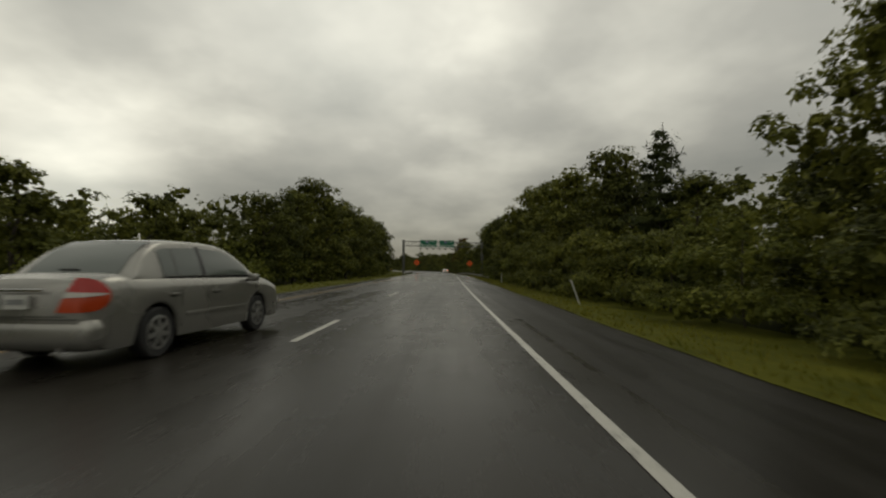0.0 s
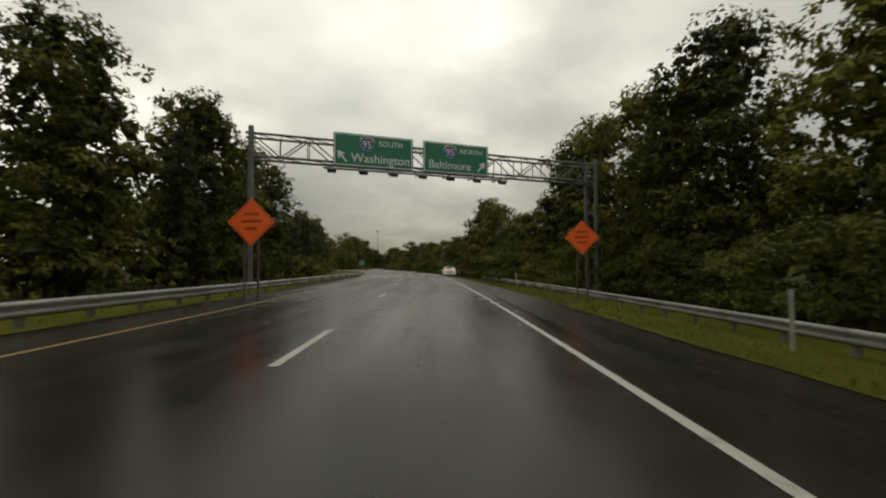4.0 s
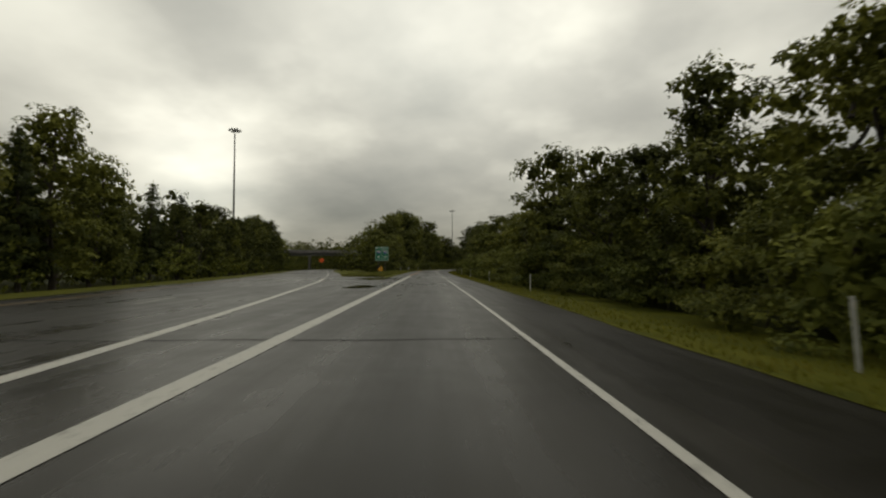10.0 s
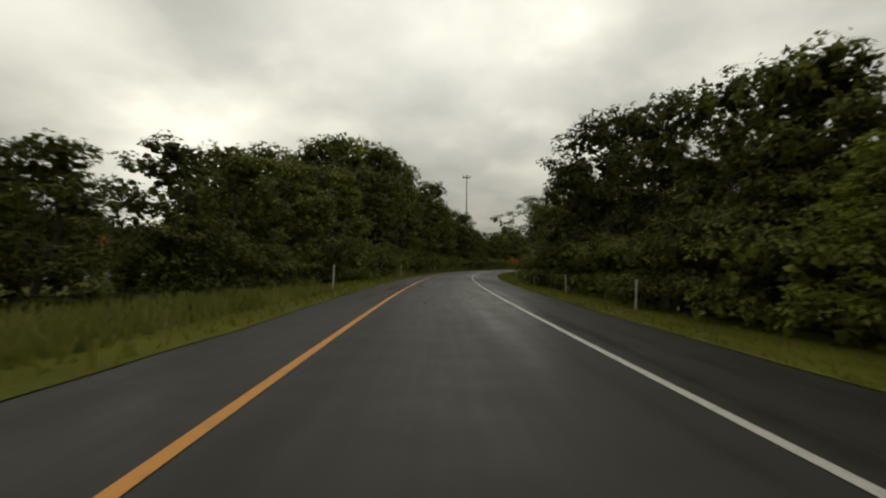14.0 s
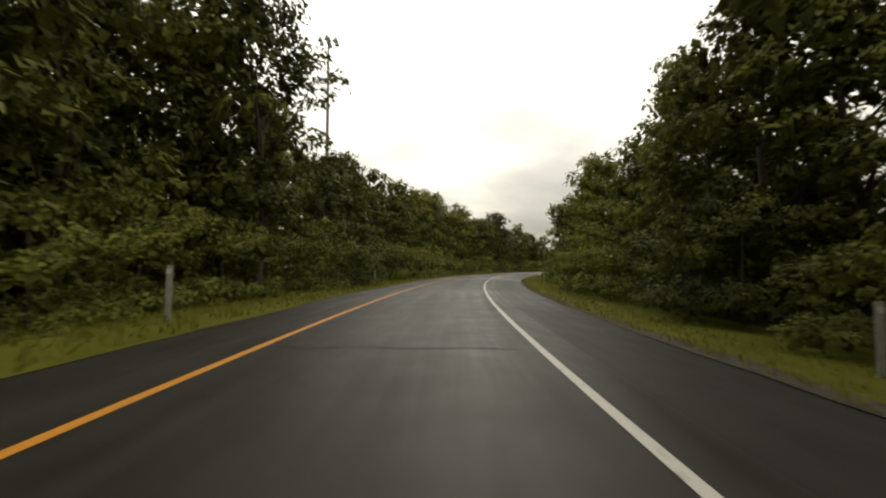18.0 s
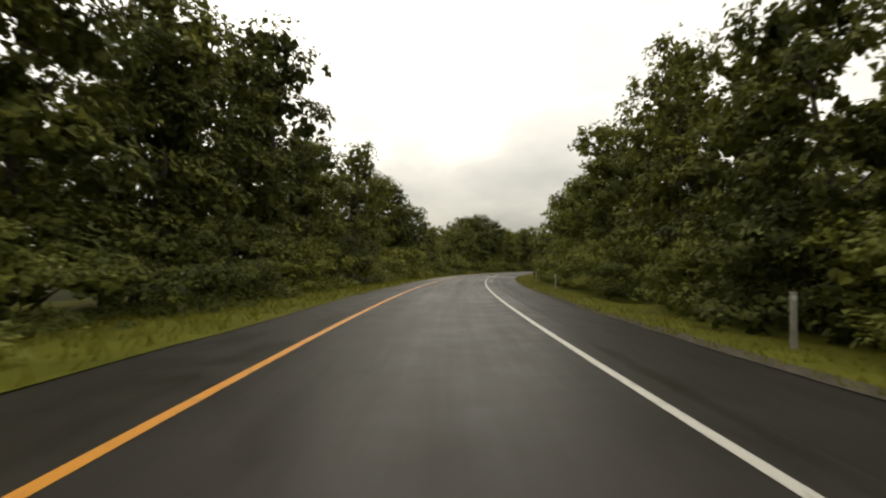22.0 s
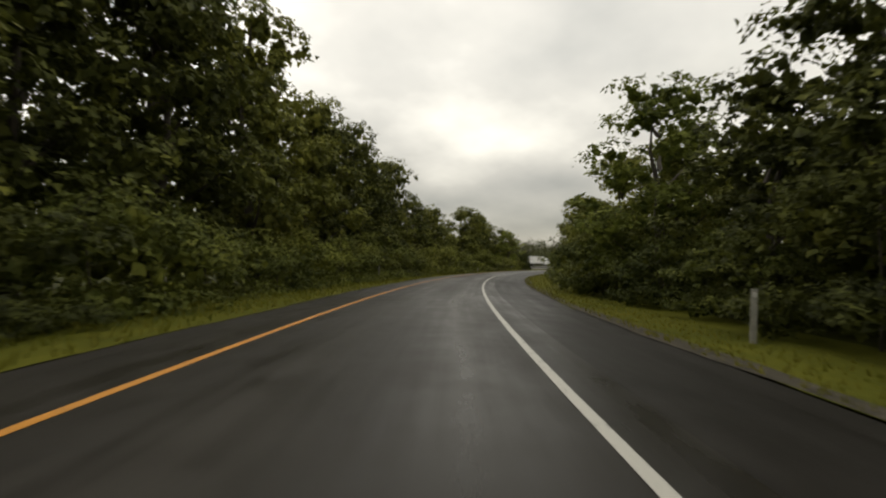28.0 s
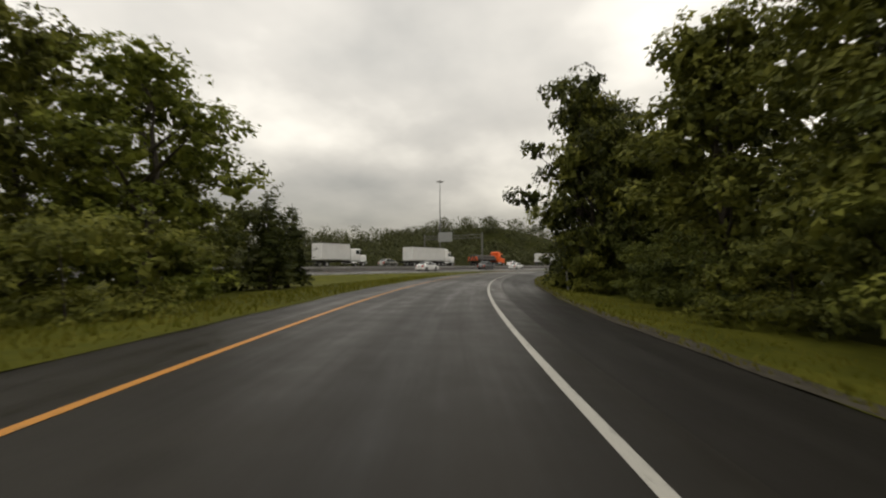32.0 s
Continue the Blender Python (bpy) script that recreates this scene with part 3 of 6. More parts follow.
def leaf_cards(c, axis, size, rng, sprig=1, slim=0.8, wild=0.32):
    """Pointed leaf sprays round the places c: they shingle the crown, facing out along axis and drooping."""
    c, axis = np.repeat(c, sprig, 0), np.repeat(axis, sprig, 0)
    n = len(c)
    face = axis + np.array([0, 0, 0.5]) + rng.normal(0, wild, (n, 3))
    face /= np.linalg.norm(face, axis=1, keepdims=True) + 1e-6
    a = axis * 0.6 + rng.normal(0, 0.6, (n, 3)) - np.array([0, 0, 0.3])
    a -= face * (a * face).sum(1, keepdims=True) * 0.85
    a /= np.linalg.norm(a, axis=1, keepdims=True) + 1e-6
    b = np.cross(face, a)
    b /= np.linalg.norm(b, axis=1, keepdims=True) + 1e-6
    sz = (size * rng.uniform(0.5, 1.35, n))[:, None]
    base = c + rng.normal(0, 0.3, (n, 3)) * size
    v = np.stack([base - b * sz * slim * 0.5, base + b * sz * slim * 0.5, base + a * sz], 1)
    return v.reshape(-1, 3), np.arange(n * 3).reshape(n, 3)


FLAT = np.array([1, 1, 0.62])


def clumps(lobes, count, size, rng, deep=0.8):
    """Small ragged knots of leaves and twigs spread through the lobes, which close the crown to the light."""
    lobes = np.asarray(lobes)
    wgt = lobes[:, 3] ** 2
    pick = rng.choice(len(lobes), count, p=wgt / wgt.sum())
    d = rng.normal(0, 1, (count, 3))
    d /= np.linalg.norm(d, axis=1, keepdims=True)
    c = lobes[pick, :3] + d * (lobes[pick, 3] * deep * rng.uniform(0, 1, count) ** 0.6)[:, None] * FLAT
    c = np.repeat(c, 3, 0) + rng.normal(0, 0.25, (count * 3, 3)) * size
    n = len(c)
    a, b = rng.normal(0, 1, (n, 3)), rng.normal(0, 1, (n, 3))
    a /= np.linalg.norm(a, axis=1, keepdims=True)
    b -= a * (a * b).sum(1, keepdims=True)
    b /= np.linalg.norm(b, axis=1, keepdims=True) + 1e-6
    k = size * rng.uniform(0.5, 1.35, (4, n, 1))
    bend = np.cross(a, b) * size * 0.3
    v = np.stack([c + a * k[0] - bend, c + b * k[1], c - a * k[2] - bend, c - b * k[3]], 1)
    q = np.arange(n * 4).reshape(n, 4)
    return v.reshape(-1, 3), np.concatenate([q[:, [0, 1, 2]], q[:, [0, 2, 3]]])


def tufts(lobes, per, rng):
    """Small billows on the upper and outer side of the lobes, which carry the leaves."""
    lobes = np.repeat(np.asarray(lobes), per, 0)
    n = len(lobes)
    d = rng.normal(0, 1, (n, 3))
    d[:, :2] += 0.7 * (lobes[:, :2] - lobes[:, :2].mean(0)) / (np.abs(lobes[:, :2]).max() + 1e-6)
    d[:, 2] = np.where(d[:, 2] < -0.25, -d[:, 2], d[:, 2])
    d /= np.linalg.norm(d, axis=1, keepdims=True)
    r = lobes[:, 3]
    c = lobes[:, :3] + d * (r * rng.uniform(0.62, 1.0, n))[:, None] * FLAT
    return np.concatenate([c, (r * rng.uniform(0.24, 0.46, n))[:, None]], 1)


def crown_mesh(name, leaves, heart, mat):
    """Leaves and the knots of twigs and leaves behind them as one mesh."""
    return quick_mesh(name, np.concatenate([leaves[0], heart[0]]), np.concatenate([leaves[1], heart[1] + len(leaves[0])]), mat)


def lobe_points(lobes, count, rng):
    """Places on the shells of the lobes (x, y, z, radius), most of them on the crown's outside, and the way out from each."""
    lobes = np.asarray(lobes)
    wgt = lobes[:, 3] ** 2
    pick = rng.choice(len(lobes), count, p=wgt / wgt.sum())
    d = rng.normal(0, 1, (count, 3))
    d /= np.linalg.norm(d, axis=1, keepdims=True)
    d[:, 2] = np.where(d[:, 2] < -0.3, -d[:, 2], d[:, 2])
    mid = lobes[:, :2].mean(0)
    out = lobes[pick, :2] - mid
    back = ((d[:, :2] * out).sum(1) < -0.1 * np.linalg.norm(out, axis=1)) & (rng.random(count) < 0.8)
    d[back, :2] *= -1
    r = lobes[pick, 3] * np.where(rng.random(count) < 0.08, rng.uniform(1.0, 1.3, count), rng.uniform(0.66, 1.06, count))
    p = lobes[pick, :3] + d * r[:, None] * FLAT
    return p, d


def limbs_mesh(name, stems, mat):
    """Tapered, bent stems: each a list of (x, y, z, radius)."""
    v, q = [], []
    for st in stems:
        k0 = len(v)
        for x, y, z, r in st:
            v += [(x + r * math.cos(a), y + r * math.sin(a), z) for a in (0, 1.05, 2.09, 3.14, 4.19, 5.24)]
        for a in range(len(st) - 1):
            for b in range(6):
                q.append((k0 + a * 6 + b, k0 + a * 6 + (b + 1) % 6, k0 + a * 6 + 6 + (b + 1) % 6, k0 + a * 6 + 6 + b))
    return quick_mesh(name, v, q, mat, True)


def stem(a, b, r0, r1, rng, n=5, wob=0.12):
    a, b = np.array(a), np.array(b)
    L = np.linalg.norm(b - a)
    out = []
    for t in np.linspace(0, 1, n):
        p = a + (b - a) * t + rng.normal(0, wob, 3) * np.array([1, 1, 0.2]) * L * 0.12 * (0 < t < 1)
        out.append((*p, r0 + (r1 - r0) * t))
    return out


def broadleaf(seed, h, wide, count, size, low=0.22, mat=None, heart=1.0):
    rng = np.random.default_rng(seed)
    lobes, stems = [], [stem((0, 0, -0.3), (rng.normal(0, 0.3), rng.normal(0, 0.3), h * 0.82), 0.018 * h + 0.03, 0.04, rng, 7)]
    for j in range(int(20 + h)):
        t = low + (1 - low) * (j + rng.uniform(0, 1)) / int(20 + h)
        env = wide * (math.sin(math.pi * min(1, 0.16 + 0.80 * (t - low) / (1 - low))) ** 0.7)
        a = j * 2.4 + rng.uniform(-0.5, 0.5)
        rr = env * rng.uniform(0.2, 0.92)
        x, y, z = rr * math.cos(a), rr * math.sin(a), h * (t - 0.04)
        lobes.append((x, y, z, rng.uniform(0.07, 0.125) * h + 0.25))
        if j % 3 == 0:
            stems.append(stem((0, 0, max(0.3, z - 0.55 * rr - 0.06 * h)), (x, y, z), 0.011 * h, 0.015, rng, 4))
    p, d = lobe_points(tufts(lobes, 11, rng), count, rng)
    return limbs_mesh("trunk", stems, M_BARK), crown_mesh("crown", leaf_cards(p, d, size, rng), clumps(lobes, int(heart * (250 + 26 * h)), 0.13 + 0.009 * h, rng, 0.76), mat or M_LEAF)


def conifer(seed, h, wide, count, size):
    rng = np.random.default_rng(seed)
    stems, pts, ax, lobes = [stem((0, 0, -0.3), (0, 0, h), 0.016 * h, 0.02, rng, 6, 0.05)], [], [], []
    tiers = int(h * 1.6)
    for j in range(tiers):
        t = 0.12 + 0.86 * j / tiers
        L = wide * (1 - t) ** 0.75 + 0.25
        lobes += [(0.42 * L * math.cos(j + a), 0.42 * L * math.sin(j + a), h * t, 0.42 * L) for a in (0, 2.1, 4.2)]
        for b in range(5):
            a = j * 1.3 + b * 1.257 + rng.uniform(-0.3, 0.3)
            Lb = L * rng.uniform(0.6, 1.1)
            tip = np.array([Lb * math.cos(a), Lb * math.sin(a), h * t + rng.uniform(-0.1, 0.25) * Lb])
            root = np.array([0, 0, h * t])
            m = max(3, int(count / (tiers * 5) * Lb / (0.55 * wide)))
            u = rng.uniform(0.25, 1.05, m)[:, None]
            pts.append(root + (tip - root) * u + rng.normal(0, 0.14, (m, 3)) * np.array([1, 1, 0.5]))
            ax.append(np.tile((tip - root) / (np.linalg.norm(tip - root) + 1e-6), (m, 1)))
    v, q = leaf_cards(np.concatenate(pts), np.concatenate(ax), size, rng, 5, 0.34)
    return limbs_mesh("trunk", stems, M_BARK), crown_mesh("crown", (v, q), clumps(lobes, int(28 * h), 0.2, rng), M_NEEDLE)


def thicket(seed, h, wide, count, size, mat):
    rng = np.random.default_rng(seed)
    lobes, stems = [], []
    for j in range(9):
        a, rr = j * 2.4, wide * math.sqrt((j + 0.5) / 9) * 0.85
        top = h * (1 - 0.62 * (rr / wide) ** 2) * rng.uniform(0.7, 1.05)
        x, y = rr * math.cos(a), rr * math.sin(a)
        for f in (0.18, 0.75):
            lobes.append((x + rng.normal(0, 0.2), y + rng.normal(0, 0.2), top * f, rng.uniform(0.95, 1.45)))
        if j % 3 == 0:
            stems.append(stem((x * 0.6, y * 0.6, -0.3), (x, y, top * 0.9), 0.05, 0.015, rng, 4))
    p, d = lobe_points(tufts(lobes, 10, rng), count, rng)
    p[:, 2] = np.abs(p[:, 2])
    return limbs_mesh("stem", stems[:1], M_BARK), crown_mesh("foliage", leaf_cards(p, d, size, rng), clumps(lobes, 250, 0.17, rng, 0.75), mat)


BROAD = [broadleaf(11, 12.5, 3.6, 5600, 0.25, 0.12), broadleaf(12, 14.5, 4.3, 6400, 0.27, 0.14), broadleaf(13, 10.5, 3.2, 4900, 0.235, 0.1),
         broadleaf(14, 9.0, 3.4, 4700, 0.225, 0.06), broadleaf(15, 15.5, 3.8, 6200, 0.265, 0.16), broadleaf(17, 11.5, 3.9, 5400, 0.245, 0.06)]
PINE = [conifer(21, 12.5, 2.9, 1250, 0.31), conifer(22, 9.5, 2.6, 1050, 0.28), conifer(23, 14.0, 3.1, 1350, 0.31)]
RUST = broadleaf(16, 12.0, 3.4, 5000, 0.26, 0.15, M_RUST)
BUSH = [thicket(31, 5.2, 2.7, 5600, 0.135, M_VINE), thicket(32, 3.9, 2.5, 5000, 0.125, M_VINE), thicket(33, 6.4, 2.8, 5900, 0.145, M_LEAF), thicket(34, 4.6, 2.9, 5600, 0.13, M_LEAF)]
OAK = broadleaf(18, 14.0, 5.6, 7000, 0.27, 0.30, None, 0.12)
FRESH = broadleaf(19, 12.0, 3.3, 5200, 0.24, 0.05, M_FRESH, 0.7)
BROAD_H, PINE_H, BUSH_H = (12.5, 14.5, 10.5, 9.0, 15.5, 11.5), (12.5, 9.5, 14.0), (5.2, 3.9, 6.4, 4.6)
PLANTS = {}


def below(x, y, h):
    """Height of a plant: low in the break of the wood that runs from the roadside to the house."""
    e, f = x + 8.7, y - 203.0
    r, side = 0.366 * e + 0.931 * f, 0.931 * e - 0.366 * f
    return min(h, 1.3 + 0.065 * r) if 15 < r < 160 and abs(side) < (1.4 if r < 34 else 2.5 + 0.04 * r) else h


def plant(kind, s, d, height, wide=1.0):
    """Sets one tree or shrub of that height at the plan place (s, d)."""
    x, y = at(s, d)
    height = below(x, y, height)
    ob, hs = {"broad": (BROAD, BROAD_H), "pine": (PINE, PINE_H), "bush": (BUSH, BUSH_H), "rust": ([RUST], (12.0,)), "fresh": ([FRESH], (12.0,)), "oak": ([OAK], (14.0,))}[kind]
    near = sorted(range(len(ob)), key=lambda q: abs(math.log(height / hs[q])))[:3]
    pick = near[int(RNG.integers(len(near)))]
    f = height / hs[pick] / 1.05
    plant_at((kind, pick), ob[pick], float(x), float(y), wide * f ** 0.7, f ** 0.3 / wide)


LABELS = {"broad": ("tree", "leafy green deciduous tree at the woodland edge", "tree", "roadside trees"),
          "pine": ("conifer", "dark green conifer with layered branches among the roadside trees", "tree", "roadside conifers"),
          "oak": ("tree", "tall airy tree with spreading limbs leaning over the ramp", "tree", "roadside trees"),
          "rust": ("tree", "tree with reddish brown and green leaves beside the road", "tree", "roadside trees"),
          "fresh": ("tree", "light green airy young tree at the edge of the wood", "tree", "roadside trees"),
          "bush": ("shrub", "dense green vine-covered shrub beside the mown verge", "shrub", "roadside shrubs")}


def plant_at(key, pair, x, y, scale, tall, base=None):
    m = pose(x, y, GROUND_Z + 0.05 if base is None else base, RNG.normal(0, 2), RNG.normal(0, 2), RNG.uniform(0, 360))
    if key not in PLANTS:
        name, label, cat, grp = LABELS[key[0]]
        ob = thing(name, m, label, cat, grp)
        for me in pair:
            part(me.name.split(".")[0], me, None, ob)
        PLANTS[key] = ob
    else:
        ob = copy_thing(PLANTS[key], m)
    ob.scale = (scale, scale, scale * tall)
    return ob


# heights of the tree tops along the road, every 20 m
TOP_R = [9.5, 8.0, 12.3, 12.6, 12.9, 10.8, 14.2, 15.0, 9.0, 13.0, 9.9, 9.0, 10.0, 10.5, 11.5, 12.0, 10.1, 10.2, 11.0, 11.7, 12.0, 13.5, 14.2, 15.5, 15.0, 13.6, 11.0, 10.4, 10.3,
         13.0, 15.0, 14.5, 12.2, 11.4, 11.3, 11.0, 10.7, 11.4, 11.0, 12.4, 12.1, 13.5, 16.0, 16.5, 14.0, 13.0]
TOP_M = [6.5, 6.7, 8.2, 12.9, 13.5, 14.2, 14.9, 16.0, 15.6, 14.2, 13.0, 13.2, 13.8, 13.8, 13.9, 14.0, 13.6, 14.2, 13.4, 15.2, 16.4, 14.5, 12, 12, 12]
TOP_I = [8.0, 12.0, 15.5, 17.5, 19.0, 19.0, 14.3, 13.0, 14.2, 14.3, 15.6, 16.8, 14.5, 9.0, 9.8, 16.6, 16.2, 15.6, 17.8, 16.0, 12.4, 11.5, 11.5, 11.0, 9.5]
top_r = lambda s: 1.02 * float(np.interp(s, np.arange(46) * 20.0, TOP_R))
top_m = lambda s: 1.02 * float(np.interp(s, np.arange(25) * 20.0, TOP_M))
top_i = lambda s: 1.02 * float(np.interp(s, 380 + np.arange(25) * 20.0, TOP_I))

# right-hand edge of the wood
for s in np.arange(-12, 905, 5.5):
    plant("bush", s + RNG.normal(0, 0.7), -8.6 - 2.6 * max(0, 1 - ((s - 122) / 28) ** 2) + RNG.normal(0, 0.35), min(RNG.uniform(3.4, 6.8), 0.62 * top_r(s)))
for s in np.arange(-8, 905, 8.4):
    kind = "pine" if RNG.random() < (0.3 if s < 130 else 0.08) else "broad"
    if 180 < s < 192:
        kind = "rust"
    plant(kind, s + RNG.normal(0, 1.2), -11.8 - 2.6 * max(0, 1 - ((s - 122) / 28) ** 2) + RNG.normal(0, 0.8), top_r(s) * RNG.uniform(0.72, 1.0))
# left-hand wood beyond the through road
for s in np.concatenate([np.arange(-10, 140, 9.6), np.arange(140, 285, 5.6), np.arange(285, 437, 6.0)]):
    plant("pine" if RNG.random() < (0.75 if 165 < s < 275 else 0.35) else "broad", s + RNG.normal(0, 1.2), float(main_edge(s)) + 20.5 + RNG.normal(0, 1.2), top_m(s) * RNG.uniform(0.74, 1.0))
# the wood between ramp and through road
for s in np.arange(376, 826, 5.0):
    plant("bush", s + RNG.normal(0, 0.6), np.interp(s, [374, 395, 440, 846], [14.5, 12.0, 10.9, 10.6]) + RNG.normal(0, 0.4), min(RNG.uniform(3.2, 6.6), 0.6 * top_i(s)))
for s in np.arange(384, 812, 8.0):
    kind = "pine" if RNG.random() < 0.08 else "broad"
    plant(kind, s + RNG.normal(0, 1.2), np.interp(s, [374, 400, 846], [18, 15.4, 14.6]) + RNG.normal(0, 0.9), top_i(s) * RNG.uniform(0.76, 1.02))
plant("fresh", 606.5, -9.4, 11.8, 1.05)
plant("fresh", 366, -8.6, 5.4, 0.9)
plant("fresh", 735.5, -9.8, 12.8, 1.25)
plant("broad", 521.5, -8.6, 11.4, 0.9)
plant("fresh", 828.0, 13.8, 11.2, 1.15)
for s, d, h in ((837.5, 13.4, 6.8), (840.5, 13.8, 6.4)):
    plant("pine", s, d, h, 1.3)
plant("oak", 460, -8.6, 17.6, 1.2)
plant("oak", 479, 11.6, 16.0, 1.0)
# trees that stand out along the right-hand edge: s, height, breadth
for s, h, w_ in ((12.0, 9.8, 0.85), (35, 11.4, 1), (42, 11.1, 1), (47.5, 11.7, 1), (56, 12.1, 1.1), (66, 13.8, 1), (70, 11.6, 1), (74, 11.6, 1.1), (80.5, 10.2, 1.1), (92, 10.4, 1), (96, 11.2, 0.7), (103, 10.8, 1), (107.5, 13.6, 0.9), (193.5, 8.6, 1), (200, 8.8, 1.1), (211, 9.4, 1.2), (297, 13.2, 1.1), (312, 9.2, 1.1), (317, 9.6, 1), (324, 8.6, 1.2), (331, 10.8, 1.2), (345, 10.8, 1.1), (352, 10.6, 0.9), (359, 11.6, 0.9),
                 (363, 12.8, 0.9), (371, 9.2, 1.1), (376, 10.8, 1), (383, 12.7, 1), (391, 14.2, 1.1), (400, 13, 1), (410, 12.6, 1.1), (475, 13.5, 1), (483, 14.4, 0.72), (498, 11.8, 1.1), (528, 10.2, 1), (541, 11.2, 1), (576, 11.4, 1.1),
                 (550, 10.8, 0.9), (558, 10.4, 1), (566, 11.2, 1), (585, 16.0, 0.9), (600, 15.5, 1.1), (622, 11.4, 1.2), (630, 13.2, 0.8), (644, 12.2, 1.3), (649, 11.5, 1.1), (655, 12.6, 0.9), (665, 12.0, 1.1), (672, 12.4, 1), (721, 13.5, 1), (727, 9.2, 1.1)):
    plant("broad", s, -10.5, h, w_)
plant("pine", 27, -10.8, 10.8)
plant("rust", 184.0, -10.2, 14.4, 1.0)
for s, h, w_ in ((109, 13.2, 1), (117, 14, 1), (128, 16.8, 1.1), (140, 17.4, 1.1), (147, 17, 1.2), (153, 16.5, 1.1)):
    plant("broad", s, -15.2, h, w_)
for s, h, w_ in ((168.5, 8.0, 1), (179, 13.2, 1), (191, 12, 1), (174.5, 12.3, 1), (806, 13.6, 1), (814, 14, 1), (822, 14.2, 1), (216, 9.8, 0.9), (219.2, 9, 0.95), (231, 9.8, 1.05), (244, 8.6, 1.1), (250, 10.2, 1), (257, 10.6, 1), (263, 10.2, 1), (268, 9.8, 1), (275, 11.6, 1), (504, 13.8, 0.75), (510, 11.8, 1),
                 (521, 12.4, 1), (776, 11.2, 1.1), (785, 11.2, 1.1), (795, 13.0, 1.1), (833, 13.6, 1.1)):
    plant("broad", s, -10.6, h, w_)
# beyond the through road
for kind, s, h in (("broad", 48, 10), ("pine", 54, 11.7), ("broad", 63, 14.6), ("broad", 71, 13.6), ("pine", 77, 13), ("broad", 85, 14), ("broad", 99, 13.8), ("broad", 104, 14.2), ("broad", 112, 14.8), ("broad", 125, 15), ("broad", 140, 15), ("pine", 177, 12), ("pine", 190, 13.7), ("broad", 203, 13), ("pine", 209, 12.6), ("pine", 213.5, 13.8), ("pine", 221, 13), ("pine", 225, 13.4), ("pine", 229.5, 13.6), ("pine", 233, 14.8), ("pine", 237, 15.0), ("pine", 243, 14.8), ("pine", 250, 14.2), ("pine", 196, 12.8), ("pine", 184, 12.6), ("pine", 260, 13.4), ("broad", 266, 15), ("broad", 274, 15.5),
                   ("broad", 358, 13.4), ("broad", 366, 14.2), ("broad", 372, 14.8), ("broad", 379, 16.0), ("pine", 384.5, 17.6), ("broad", 390, 17.0), ("broad", 398, 16.8), ("broad", 405, 15.6), ("pine", 411, 15.4), ("pine", 418, 15.4)):
    plant(kind, s, float(main_edge(s)) + 20, h, 1.05)
# between the roads
for kind, s, h, w_ in (("broad", 369, 6.0, 1.1), ("broad", 376, 7.8, 1.1), ("broad", 382, 8.6, 1.1), ("broad", 389, 10.2, 1.1), ("broad", 395, 11.4, 1.1), ("broad", 402, 12.4, 1.2), ("broad", 418, 15.8, 1.3), ("broad", 444, 17.5, 1.3), ("broad", 478, 15.5, 1), ("broad", 460, 17.8, 1), ("broad", 471, 17, 0.9), ("broad", 500, 13.4, 1), ("broad", 507, 13.6, 1), ("broad", 529, 14.8, 1), ("broad", 518, 14.4, 1.1),
                       ("broad", 526, 12, 1), ("broad", 537, 16.0, 1), ("broad", 548, 14, 1.1), ("broad", 555, 16.0, 1.1), ("broad", 570, 14.5, 1), ("broad", 577, 15, 1), ("broad", 587, 18.6, 1), ("broad", 608, 16.6, 0.9), ("broad", 621, 14.6, 1),
                       ("broad", 631, 12.4, 1.1), ("pine", 644, 10.6, 0.9), ("broad", 646, 10.0, 0.8), ("broad", 657, 9.2, 1.1), ("broad", 662.5, 11.4, 1.1), ("broad", 669, 14.2, 1.1), ("broad", 677, 16.2, 1.1), ("broad", 685, 17.3, 1.1), ("broad", 697, 16.8, 1.2), ("broad", 711, 15.5, 1.1), ("broad", 717, 14, 1), ("broad", 722, 15, 1), ("broad", 728, 16.5, 1), ("broad", 736, 18.5, 1), ("broad", 747, 15.0, 1.1), ("broad", 757, 15.6, 1), ("broad", 765, 16.2, 1)):
    plant(kind, s, 14.5, h, w_)
for s, h in ((390, 11.5), (400, 14.0), (411, 18), (424, 22.5), (435, 24.5), (444, 25), (453, 25.5), (470, 24.5), (546, 18), (555, 17.5)):
    plant("broad", s, 20, h, 1.25)
for s, h, w_ in ((776, 9.8, 1), (781, 12, 1), (801, 14.3, 1.15)):
    plant("broad", s, 14.6, h, w_)
# single trees that stand out where the ramp meets the motorway
plant_at(("broad", 5), BROAD[5], 180.3, 725.5, 1.02, 1.28)
plant_at(("broad", 5), BROAD[5], 183.0, 722.8, 1.02, 1.12)
plant_at(("broad", 3), BROAD[3], 180.9, 724.8, 1.15, 1.35)
plant_at(("broad", 3), BROAD[3], 183.4, 724.0, 1.2, 1.3)
plant_at(("bush", 2), BUSH[2], 179.8, 725.2, 0.95, 1.0)
plant_at(("bush", 0), BUSH[0], 182.5, 724.9, 0.95, 1.0)
plant_at(("broad", 5), BROAD[5], 165.2, 746.4, 1.18, 0.86)
plant_at(("broad", 5), BROAD[5], 162.4, 750.5, 1.2, 0.98)
plant_at(("bush", 2), BUSH[2], 172.1, 745.9, 0.92, 1.32)
plant_at(("bush", 0), BUSH[0], 168.6, 746.6, 1.0, 1.2)
plant_at(("bush", 0), BUSH[0], 164.0, 744.0, 0.85, 1.0)
